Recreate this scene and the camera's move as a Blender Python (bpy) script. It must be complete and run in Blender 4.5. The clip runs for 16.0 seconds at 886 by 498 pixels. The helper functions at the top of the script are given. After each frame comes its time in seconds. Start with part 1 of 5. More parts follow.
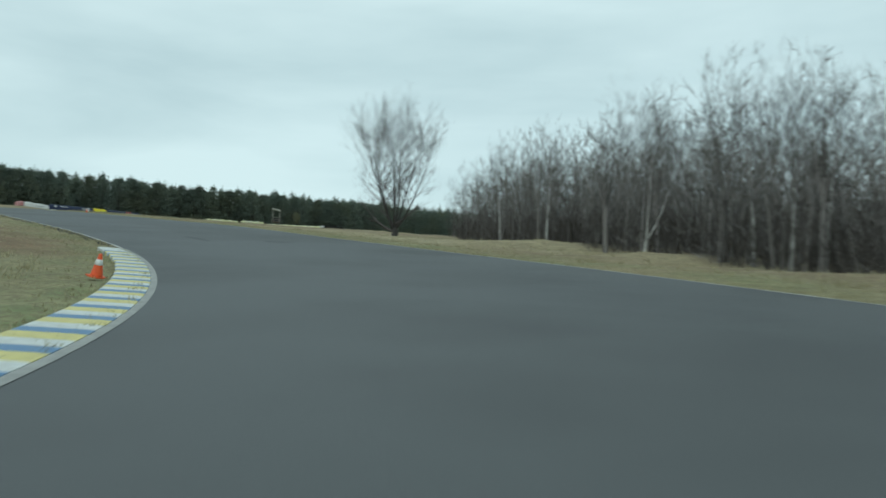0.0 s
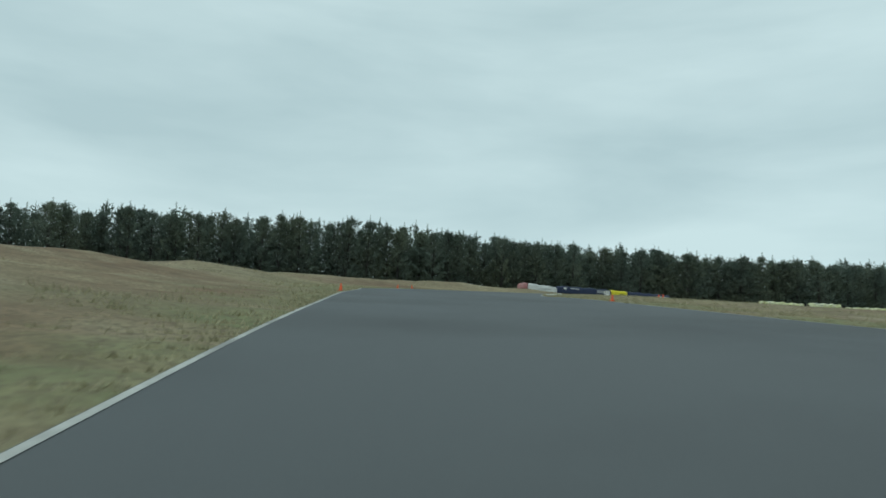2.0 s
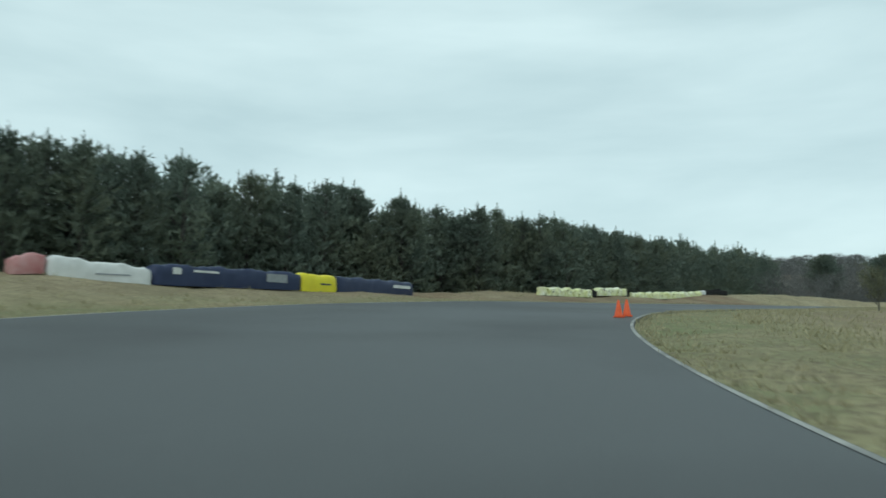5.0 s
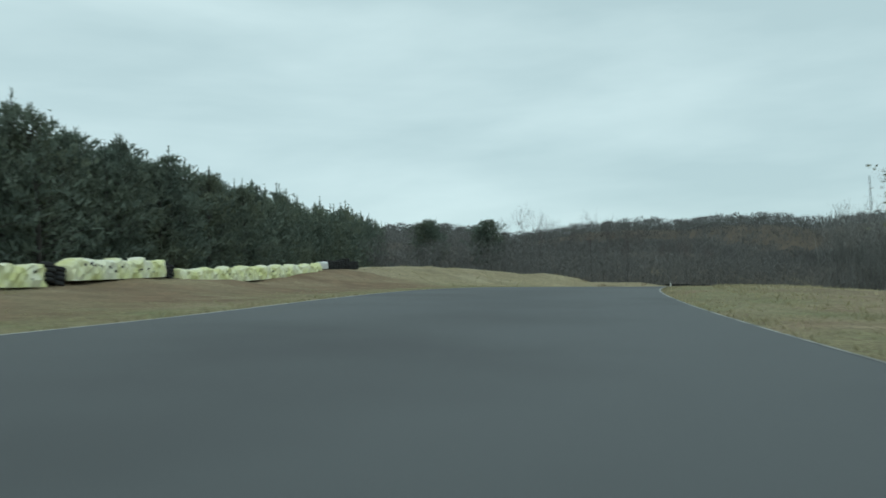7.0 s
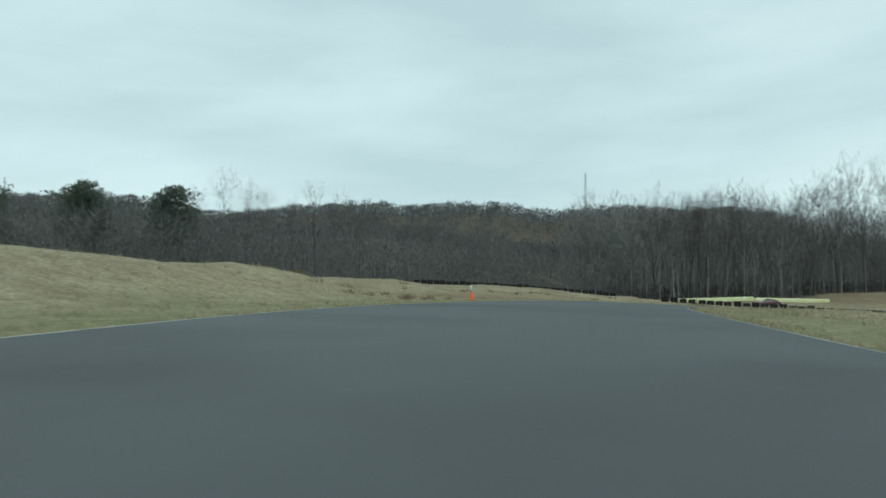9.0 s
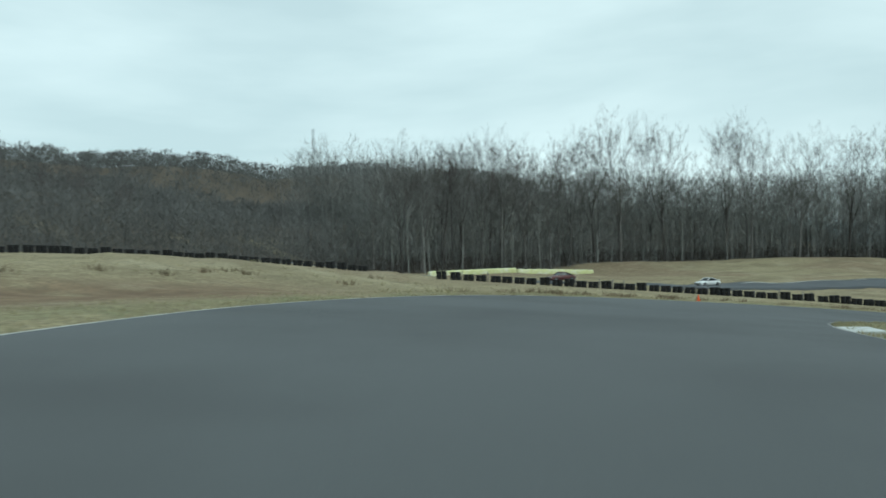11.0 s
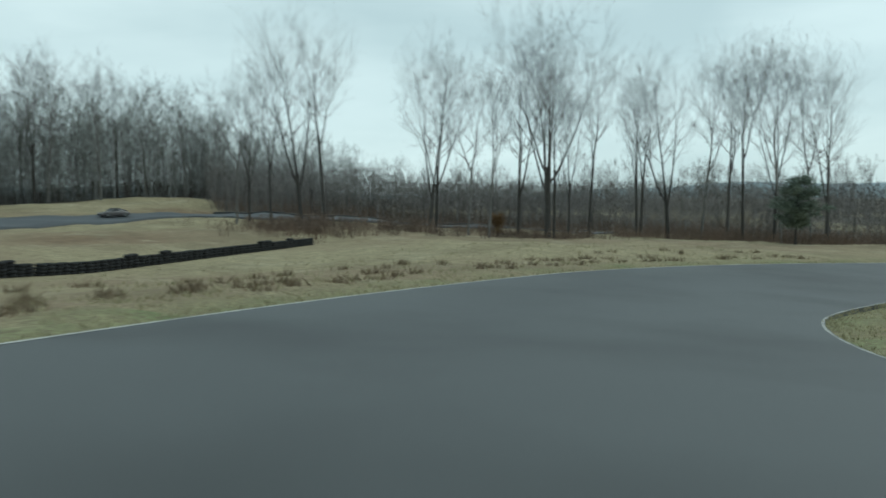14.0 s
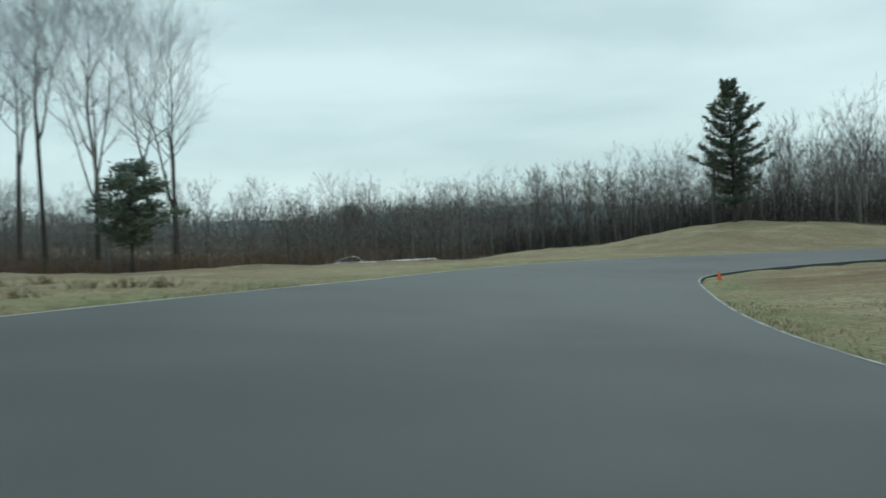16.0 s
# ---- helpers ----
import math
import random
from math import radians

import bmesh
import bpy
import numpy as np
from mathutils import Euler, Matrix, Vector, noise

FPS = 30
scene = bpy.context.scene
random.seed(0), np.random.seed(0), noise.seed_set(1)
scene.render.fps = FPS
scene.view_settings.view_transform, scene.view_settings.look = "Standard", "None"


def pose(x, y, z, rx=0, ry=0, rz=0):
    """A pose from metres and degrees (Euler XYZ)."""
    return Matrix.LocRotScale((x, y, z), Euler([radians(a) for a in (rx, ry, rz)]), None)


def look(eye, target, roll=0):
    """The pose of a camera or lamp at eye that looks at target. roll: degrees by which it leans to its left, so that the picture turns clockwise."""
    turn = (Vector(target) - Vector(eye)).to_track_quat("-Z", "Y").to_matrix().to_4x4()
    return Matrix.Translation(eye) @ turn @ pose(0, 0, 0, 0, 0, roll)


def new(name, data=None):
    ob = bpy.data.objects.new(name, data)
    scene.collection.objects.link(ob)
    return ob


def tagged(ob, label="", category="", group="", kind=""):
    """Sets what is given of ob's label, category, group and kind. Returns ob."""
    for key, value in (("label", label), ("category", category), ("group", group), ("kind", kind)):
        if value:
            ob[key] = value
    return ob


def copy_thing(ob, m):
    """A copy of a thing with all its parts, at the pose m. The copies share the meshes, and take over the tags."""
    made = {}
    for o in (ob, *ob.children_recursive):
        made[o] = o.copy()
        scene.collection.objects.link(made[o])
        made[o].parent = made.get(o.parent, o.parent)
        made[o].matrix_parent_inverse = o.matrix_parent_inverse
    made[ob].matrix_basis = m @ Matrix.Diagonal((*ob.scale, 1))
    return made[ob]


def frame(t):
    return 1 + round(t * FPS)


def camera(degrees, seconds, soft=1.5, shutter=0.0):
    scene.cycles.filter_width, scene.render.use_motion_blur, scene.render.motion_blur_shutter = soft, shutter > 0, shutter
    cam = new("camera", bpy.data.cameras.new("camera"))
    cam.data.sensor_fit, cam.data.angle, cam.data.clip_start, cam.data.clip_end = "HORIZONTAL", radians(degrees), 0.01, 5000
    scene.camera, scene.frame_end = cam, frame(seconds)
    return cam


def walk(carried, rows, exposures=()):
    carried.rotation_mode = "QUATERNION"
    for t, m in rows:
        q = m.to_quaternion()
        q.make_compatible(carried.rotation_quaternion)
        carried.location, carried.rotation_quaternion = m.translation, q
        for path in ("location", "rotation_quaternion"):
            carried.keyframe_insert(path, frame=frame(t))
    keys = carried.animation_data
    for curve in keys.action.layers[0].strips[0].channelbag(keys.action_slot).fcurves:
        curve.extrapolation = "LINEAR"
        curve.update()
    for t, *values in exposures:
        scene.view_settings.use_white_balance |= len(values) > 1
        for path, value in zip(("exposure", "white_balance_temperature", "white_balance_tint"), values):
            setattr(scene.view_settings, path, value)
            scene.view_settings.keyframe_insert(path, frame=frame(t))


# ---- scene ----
cam = camera(60.0, 16.0, soft=1.6, shutter=0.22)
PATH = [
    (0, pose(0.00, 0.00, 1.15, 92.39, -1.38, -0.00)),
    (0.25, pose(-0.95, 6.87, 1.46, 92.75, -2.05, 5.83)),
    (0.5, pose(-2.59, 13.65, 1.82, 93.27, -2.55, 11.43)),
    (0.75, pose(-4.88, 20.30, 2.27, 94.02, -2.75, 16.63)),
    (1, pose(-7.76, 26.76, 2.80, 94.87, -2.75, 21.59)),
    (1.25, pose(-11.21, 32.98, 3.41, 95.60, -2.71, 26.43)),
    (1.5, pose(-15.16, 38.94, 4.07, 96.19, -2.74, 30.75)),
    (1.75, pose(-19.52, 44.64, 4.76, 96.61, -2.89, 34.10)),
    (2, pose(-24.17, 50.13, 5.45, 96.85, -2.99, 36.35)),
    (2.25, pose(-28.96, 55.50, 6.13, 96.88, -2.91, 37.49)),
    (2.5, pose(-33.73, 60.88, 6.79, 96.74, -2.75, 37.87)),
    (2.75, pose(-38.42, 66.30, 7.43, 96.46, -2.65, 37.76)),
    (3, pose(-42.95, 71.78, 8.04, 96.22, -2.56, 36.79)),
    (3.25, pose(-47.21, 77.41, 8.62, 96.13, -2.38, 34.62)),
    (3.5, pose(-51.06, 83.22, 9.17, 96.10, -2.12, 31.54)),
    (3.75, pose(-54.51, 89.20, 9.67, 95.99, -1.82, 27.91)),
    (4, pose(-57.53, 95.34, 10.16, 95.88, -1.48, 23.79)),
    (4.25, pose(-60.05, 101.65, 10.68, 95.83, -1.15, 19.21)),
    (4.5, pose(-62.03, 108.11, 11.21, 95.79, -0.83, 14.35)),
    (4.75, pose(-63.44, 114.69, 11.70, 95.69, -0.54, 9.44)),
    (5, pose(-64.29, 121.35, 12.15, 95.54, -0.27, 4.61)),
    (5.25, pose(-64.58, 128.03, 12.57, 95.34, -0.01, -0.02)),
    (5.5, pose(-64.35, 134.69, 12.96, 95.11, 0.22, -4.40)),
    (5.75, pose(-63.62, 141.31, 13.31, 94.83, 0.41, -8.48)),
    (6, pose(-62.45, 147.84, 13.62, 94.51, 0.67, -12.33)),
    (6.25, pose(-60.85, 154.28, 13.88, 94.12, 1.04, -16.01)),
    (6.5, pose(-58.86, 160.59, 14.11, 93.69, 1.42, -19.43)),
    (6.75, pose(-56.52, 166.77, 14.30, 93.27, 1.65, -22.52)),
    (7, pose(-53.86, 172.83, 14.46, 92.99, 1.72, -25.17)),
    (7.25, pose(-50.95, 178.78, 14.61, 92.93, 1.63, -27.39)),
    (7.5, pose(-47.82, 184.63, 14.76, 92.93, 1.47, -29.43)),
    (7.75, pose(-44.46, 190.39, 14.93, 92.83, 1.32, -31.58)),
    (8, pose(-40.86, 196.02, 15.09, 92.70, 1.16, -34.03)),
    (8.25, pose(-37.01, 201.49, 15.23, 92.62, 0.95, -36.86)),
    (8.5, pose(-32.88, 206.75, 15.33, 92.47, 0.75, -39.95)),
    (8.75, pose(-28.47, 211.76, 15.41, 92.13, 0.63, -43.10)),
    (9, pose(-23.82, 216.51, 15.45, 91.68, 0.55, -46.17)),
    (9.25, pose(-18.95, 220.99, 15.45, 91.25, 0.47, -49.02)),
    (9.5, pose(-13.89, 225.22, 15.40, 90.82, 0.39, -51.65)),
    (9.75, pose(-8.69, 229.19, 15.30, 90.38, 0.34, -54.00)),
    (10, pose(-3.37, 232.94, 15.17, 89.96, 0.30, -55.99)),
    (10.25, pose(2.02, 236.50, 15.00, 89.62, 0.28, -57.63)),
    (10.5, pose(7.47, 239.86, 14.81, 89.41, 0.26, -59.63)),
    (10.75, pose(13.01, 242.95, 14.59, 89.32, 0.24, -62.64)),
    (11, pose(18.66, 245.67, 14.35, 89.28, 0.32, -66.48)),
    (11.25, pose(24.41, 247.96, 14.10, 89.18, 0.57, -70.86)),
    (11.5, pose(30.25, 249.74, 13.83, 89.02, 0.89, -75.76)),
    (11.75, pose(36.13, 250.97, 13.54, 88.78, 1.14, -81.24)),
    (12, pose(42.01, 251.58, 13.21, 88.47, 1.25, -87.33)),
    (12.25, pose(47.83, 251.55, 12.85, 88.11, 1.17, -93.98)),
    (12.5, pose(53.52, 250.83, 12.45, 87.73, 1.03, -100.90)),
    (12.75, pose(59.00, 249.45, 12.01, 87.38, 0.92, -107.78)),
    (13, pose(64.22, 247.46, 11.54, 87.05, 0.73, -114.36)),
    (13.25, pose(69.12, 244.94, 11.08, 86.75, 0.38, -120.48)),
    (13.5, pose(73.68, 241.96, 10.60, 86.50, 0.04, -126.22)),
    (13.75, pose(77.86, 238.61, 10.11, 86.31, -0.09, -131.79)),
    (14, pose(81.65, 234.90, 9.61, 86.11, -0.02, -137.54)),
    (14.25, pose(84.99, 230.85, 9.08, 85.84, 0.16, -143.75)),
    (14.5, pose(87.86, 226.49, 8.56, 85.71, 0.38, -150.10)),
    (14.75, pose(90.23, 221.85, 8.07, 85.89, 0.60, -156.23)),
    (15, pose(92.11, 216.98, 7.63, 86.38, 0.79, -162.08)),
    (15.25, pose(93.49, 211.91, 7.26, 87.08, 0.95, -167.72)),
    (15.5, pose(94.39, 206.69, 6.93, 87.78, 1.12, -173.31)),
    (15.75, pose(94.77, 201.38, 6.62, 88.26, 1.36, -179.02)),
    (16, pose(94.61, 196.01, 6.32, 88.61, 1.63, -184.81)),
]
walk(cam, PATH, [(0, -0.04, 5930, -2), (0.7, 0.06, 5930, -2), (2, -0.2, 5930, -2), (3, -0.06, 5930, -2), (4, 0.06, 5930, -2), (6.5, -0.1, 5930, -2), (8.2, -0.08, 5930, -2), (11, 0.12, 5930, -2), (12, 0.05, 5930, -2), (13.5, -0.02, 5930, -2), (16, -0.07, 5930, -2)])

# Overcast winter light: a cloud layer for a sky, and a weak, very wide sun behind it.
world = bpy.data.worlds.new("overcast_sky")
scene.world = world
world.use_nodes = True
wt = world.node_tree
wt.nodes.clear()


def wnode(kind, **inputs):
    n = wt.nodes.new(kind)
    for k, v in inputs.items():
        n.inputs[k].default_value = v
    return n


w_out = wnode("ShaderNodeOutputWorld")
w_bg = wnode("ShaderNodeBackground", Strength=1.0)
w_sky = wnode("ShaderNodeTexSky")
w_sky.sky_type = "NISHITA"
w_sky.sun_disc = False
w_sky.sun_elevation = radians(38)
w_sky.sun_rotation = radians(200)
w_dim = wnode("ShaderNodeVectorMath")
w_dim.operation = "SCALE"
w_dim.inputs["Scale"].default_value = 0.1
w_co = wnode("ShaderNodeTexCoord")
w_map = wnode("ShaderNodeMapping")
w_map.inputs["Scale"].default_value = (1.0, 1.0, 4.2)
w_noise = wnode("ShaderNodeTexNoise", Scale=1.9, Detail=5.0, Roughness=0.5, Distortion=0.2)
w_ramp = wnode("ShaderNodeValToRGB")
w_ramp.color_ramp.elements[0].position = 0.36
w_ramp.color_ramp.elements[0].color = (0.60, 0.70, 0.71, 1)
w_ramp.color_ramp.elements[1].position = 0.66
w_ramp.color_ramp.elements[1].color = (0.80, 0.89, 0.885, 1)
w_mix = wnode("ShaderNodeMix", Factor=0.92)
w_mix.data_type = "RGBA"
wl = wt.links.new
wl(w_co.outputs["Generated"], w_map.inputs["Vector"])
wl(w_map.outputs["Vector"], w_noise.inputs["Vector"])
wl(w_noise.outputs["Fac"], w_ramp.inputs["Fac"])
wl(w_sky.outputs["Color"], w_dim.inputs[0])
wl(w_dim.outputs["Vector"], w_mix.inputs[6])
wl(w_ramp.outputs["Color"], w_mix.inputs[7])
wl(w_mix.outputs[2], w_bg.inputs["Color"])
wl(w_bg.outputs["Background"], w_out.inputs["Surface"])

sun = new("sun", bpy.data.lights.new("sun", "SUN"))
sun.data.energy = 0.7
sun.data.angle = radians(40)
sun.data.color = (1.0, 0.97, 0.92)
sun.matrix_world = look((-40, -100, 120), (0, 0, 0))


# ---- materials ----
def material(name, colour, rough=0.8, colour2=None, scale=4.0, bump=0.0, bump_scale=30.0, metal=0.0, stain=None, stain_scale=0.3, spec=0.3,
             per_object=0.0):
    """A worn surface: two colours mixed by fine noise, stains at a larger scale, and a bump."""
    m = bpy.data.materials.new(name)
    m.use_nodes = True
    t = m.node_tree
    b = t.nodes["Principled BSDF"]
    b.inputs["Roughness"].default_value = rough
    b.inputs["Metallic"].default_value = metal
    b.inputs["Specular IOR Level"].default_value = spec
    co = t.nodes.new("ShaderNodeTexCoord")
    geo = t.nodes.new("ShaderNodeNewGeometry")
    n1 = t.nodes.new("ShaderNodeTexNoise")
    n1.inputs["Scale"].default_value = scale
    n1.inputs["Detail"].default_value = 5
    t.links.new(geo.outputs["Position"], n1.inputs["Vector"])
    mix = t.nodes.new("ShaderNodeMix")
    mix.data_type = "RGBA"
    ramp = t.nodes.new("ShaderNodeMapRange")
    ramp.inputs["From Min"].default_value, ramp.inputs["From Max"].default_value = 0.35, 0.65
    t.links.new(n1.outputs["Fac"], ramp.inputs["Value"])
    t.links.new(ramp.outputs["Result"], mix.inputs[0])
    mix.inputs[6].default_value = (*colour, 1)
    mix.inputs[7].default_value = (*(colour2 or [c * 0.75 for c in colour]), 1)
    last = mix.outputs[2]
    if stain:
        n2 = t.nodes.new("ShaderNodeTexNoise")
        n2.inputs["Scale"].default_value = stain_scale
        n2.inputs["Detail"].default_value = 3
        t.links.new(geo.outputs["Position"], n2.inputs["Vector"])
        r2 = t.nodes.new("ShaderNodeMapRange")
        r2.inputs["From Min"].default_value, r2.inputs["From Max"].default_value = 0.45, 0.68
        t.links.new(n2.outputs["Fac"], r2.inputs["Value"])
        m2 = t.nodes.new("ShaderNodeMix")
        m2.data_type = "RGBA"
        t.links.new(r2.outputs["Result"], m2.inputs[0])
        t.links.new(last, m2.inputs[6])
        m2.inputs[7].default_value = (*stain, 1)
        last = m2.outputs[2]
    if per_object:
        info = t.nodes.new("ShaderNodeObjectInfo")
        hsv = t.nodes.new("ShaderNodeHueSaturation")
        mr = t.nodes.new("ShaderNodeMapRange")
        mr.inputs["To Min"].default_value, mr.inputs["To Max"].default_value = 1 - per_object, 1 + per_object
        t.links.new(info.outputs["Random"], mr.inputs["Value"])
        t.links.new(mr.outputs["Result"], hsv.inputs["Value"])
        t.links.new(last, hsv.inputs["Color"])
        last = hsv.outputs["Color"]
    t.links.new(last, b.inputs["Base Color"])
    if bump:
        n3 = t.nodes.new("ShaderNodeTexNoise")
        n3.inputs["Scale"].default_value = bump_scale
        n3.inputs["Detail"].default_value = 4
        t.links.new(geo.outputs["Position"], n3.inputs["Vector"])
        bp = t.nodes.new("ShaderNodeBump")
        bp.inputs["Strength"].default_value = bump
        bp.inputs["Distance"].default_value = 0.02
        t.links.new(n3.outputs["Fac"], bp.inputs["Height"])
        t.links.new(bp.outputs["Normal"], b.inputs["Normal"])
    return m


def island_variation(m, low, high):
    """Lets every blade, twig or tuft of a joined mesh differ a little in brightness."""
    t = m.node_tree
    b = t.nodes["Principled BSDF"]
    src = b.inputs["Base Color"].links[0].from_socket
    geo = t.nodes.new("ShaderNodeNewGeometry")
    hsv = t.nodes.new("ShaderNodeHueSaturation")
    mr = t.nodes.new("ShaderNodeMapRange")
    mr.inputs["To Min"].default_value, mr.inputs["To Max"].default_value = low, high
    t.links.new(geo.outputs["Random Per Island"], mr.inputs["Value"])
    t.links.new(mr.outputs["Result"], hsv.inputs["Value"])
    t.links.new(src, hsv.inputs["Color"])
    t.links.new(hsv.outputs["Color"], b.inputs["Base Color"])
    return m


M_ASPHALT = material("asphalt", (0.070, 0.075, 0.077), 0.62, (0.092, 0.097, 0.099), 60, 0.25, 140, stain=(0.048, 0.050, 0.051), stain_scale=0.13, spec=0.35)
M_PATCH = material("tar_patch", (0.028, 0.029, 0.03), 0.6, (0.04, 0.041, 0.042), 12, 0.2)
M_LOOP = material("loop_asphalt", (0.085, 0.092, 0.10), 0.6, (0.07, 0.075, 0.08), 8, stain=(0.06, 0.064, 0.07), stain_scale=0.1)
M_LINE = material("line_paint", (0.55, 0.54, 0.50), 0.6, (0.42, 0.41, 0.38), 9, 0.1, stain=(0.28, 0.27, 0.25), stain_scale=0.7)
M_WORNLINE = material("worn_line_paint", (0.40, 0.39, 0.36), 0.65, (0.27, 0.265, 0.245), 7, 0.1, stain=(0.13, 0.13, 0.125), stain_scale=0.9)
M_WHITE = material("kerb_white", (0.62, 0.64, 0.62), 0.55, (0.50, 0.51, 0.49), 6, 0.1)
M_YELLOW = material("kerb_yellow", (0.62, 0.55, 0.20), 0.55, (0.52, 0.46, 0.18), 6, 0.1)
M_BLUE = material("kerb_blue", (0.10, 0.20, 0.36), 0.55, (0.13, 0.23, 0.36), 6, 0.1)
M_CONCRETE = material("concrete", (0.36, 0.36, 0.34), 0.85, (0.27, 0.27, 0.26), 5, 0.2)
M_BARK = material("bark", (0.088, 0.081, 0.075), 0.95, (0.055, 0.051, 0.047), 3.0, 0.3, 25, per_object=0.25)
M_PALEBARK = material("pale_bark", (0.20, 0.19, 0.178), 0.9, (0.12, 0.113, 0.106), 2.5, 0.3, 25, per_object=0.2)
M_BIRCH = material("birch_bark", (0.50, 0.49, 0.46), 0.8, (0.22, 0.21, 0.20), 2.2, 0.2, 25)
M_TWIG = material("twigs", (0.118, 0.103, 0.096), 0.95, (0.085, 0.075, 0.07), 1.5, per_object=0.2)
M_WOOD = island_variation(material("woodland_bark", (0.19, 0.176, 0.166), 0.95, (0.135, 0.125, 0.117), 0.15), 0.6, 1.6)
# Brown wood greyed in its colour to stand for haze over the hill.
M_HAZYHILLWOOD = island_variation(material("hazy_hill_wood", (0.155, 0.155, 0.148), 0.95, (0.122, 0.122, 0.117), 0.03), 0.85, 1.2)
# Woodland bark for across the valley, lightened and cooled to paint in the haze.
M_HAZYFARWOOD = island_variation(material("hazy_far_woodland_bark", (0.232, 0.234, 0.222), 0.95, (0.17, 0.17, 0.16), 0.08), 0.6, 1.6)
M_DARKBRUSH = island_variation(material("dark_brush", (0.085, 0.075, 0.068), 0.95, (0.062, 0.056, 0.05), 0.2), 0.7, 1.4)
M_BRUSH = island_variation(material("brush", (0.185, 0.128, 0.095), 0.95, (0.13, 0.10, 0.08), 0.2), 0.6, 1.5)
M_NEEDLE = island_variation(material("pine_needles", (0.158, 0.190, 0.152), 0.85, (0.136, 0.170, 0.139), 0.5, stain=(0.172, 0.194, 0.136), stain_scale=0.15, per_object=0.2), 0.85, 1.2)
M_GRASS = island_variation(material("grass_blades", (0.38, 0.335, 0.215), 0.9, (0.31, 0.285, 0.17), 0.3, stain=(0.31, 0.285, 0.165), stain_scale=0.16), 0.8, 1.25)
M_TYRE = material("tyre_rubber", (0.016, 0.016, 0.017), 0.75, (0.026, 0.026, 0.026), 5, 0.2)
M_ORANGE = material("cone_orange", (0.78, 0.12, 0.035), 0.5, (0.66, 0.10, 0.03), 8)
M_REFLECT = material("cone_collar", (0.75, 0.75, 0.72), 0.4, (0.6, 0.6, 0.58), 8)
M_TARP = material("yellow_tarp", (0.72, 0.73, 0.40), 0.5, (0.60, 0.61, 0.27), 1.6, 0.6, 7, stain=(0.76, 0.76, 0.60), stain_scale=0.9)
M_WBANNER = material("white_banner", (0.72, 0.72, 0.70), 0.5, (0.60, 0.60, 0.58), 1.5, 0.2, 3)
M_NBANNER = material("navy_banner", (0.022, 0.032, 0.075), 0.5, (0.03, 0.04, 0.09), 1.5, 0.2, 3)
M_YBANNER = material("yellow_banner", (0.75, 0.66, 0.03), 0.5, (0.68, 0.58, 0.03), 1.5, 0.2, 3)
M_RBANNER = material("red_banner", (0.42, 0.16, 0.16), 0.5, (0.50, 0.30, 0.29), 1.5, 0.2, 3)
M_SIGN = material("sign_board", (0.72, 0.72, 0.69), 0.5, (0.64, 0.64, 0.61), 4)
M_BLACK = material("black_paint", (0.015, 0.015, 0.016), 0.5, (0.02, 0.02, 0.02), 4)
M_POST = material("weathered_post", (0.19, 0.16, 0.12), 0.9, (0.13, 0.11, 0.085), 6, 0.2)
M_PALEPOST = material("bleached_post", (0.36, 0.34, 0.30), 0.85, (0.26, 0.245, 0.215), 6, 0.2)
M_STEEL = material("galvanised_steel", (0.35, 0.36, 0.37), 0.45, (0.28, 0.29, 0.30), 6, metal=0.6)
M_DARKBOX = material("dark_container", (0.03, 0.034, 0.036), 0.7, (0.02, 0.023, 0.024), 2)
M_CARWHITE = material("car_paint_white", (0.72, 0.73, 0.72), 0.25, (0.70, 0.71, 0.70), 1.0, spec=0.5)
M_CARRED = material("car_paint_maroon", (0.10, 0.025, 0.022), 0.3, (0.09, 0.022, 0.02), 1.0, spec=0.5)
M_CARGREY = material("car_paint_grey", (0.10, 0.09, 0.085), 0.3, (0.09, 0.08, 0.08), 1.0, spec=0.5)
M_GLASS = material("car_glass", (0.012, 0.014, 0.016), 0.08, (0.012, 0.014, 0.016), 1.0, spec=0.6)
M_RIM = material("wheel_rim", (0.25, 0.25, 0.26), 0.35, (0.2, 0.2, 0.2), 3, metal=0.7)
M_LAMP = material("lamp_lens", (0.5, 0.5, 0.48), 0.15, (0.45, 0.45, 0.44), 3)
M_DRYLEAF = island_variation(material("dry_leaves", (0.22, 0.135, 0.065), 0.9, (0.16, 0.10, 0.05), 0.6), 0.6, 1.3)
M_SAPLEAF = island_variation(material("sapling_leaves", (0.19, 0.19, 0.11), 0.9, (0.15, 0.155, 0.09), 0.6), 0.7, 1.3)


def let_light_through(m, share):
    """Needles and dry leaves pass some light on."""
    t = m.node_tree
    b, out = t.nodes["Principled BSDF"], t.nodes["Material Output"]
    tr = t.nodes.new("ShaderNodeBsdfTranslucent")
    mix = t.nodes.new("ShaderNodeMixShader")
    mix.inputs[0].default_value = share
    t.links.new(b.inputs["Base Color"].links[0].from_socket, tr.inputs["Color"])
    t.links.new(b.outputs[0], mix.inputs[1])
    t.links.new(tr.outputs[0], mix.inputs[2])
    t.links.new(mix.outputs[0], out.inputs["Surface"])


let_light_through(M_NEEDLE, 0.35)
let_light_through(M_SAPLEAF, 0.3)
let_light_through(M_DRYLEAF, 0.3)


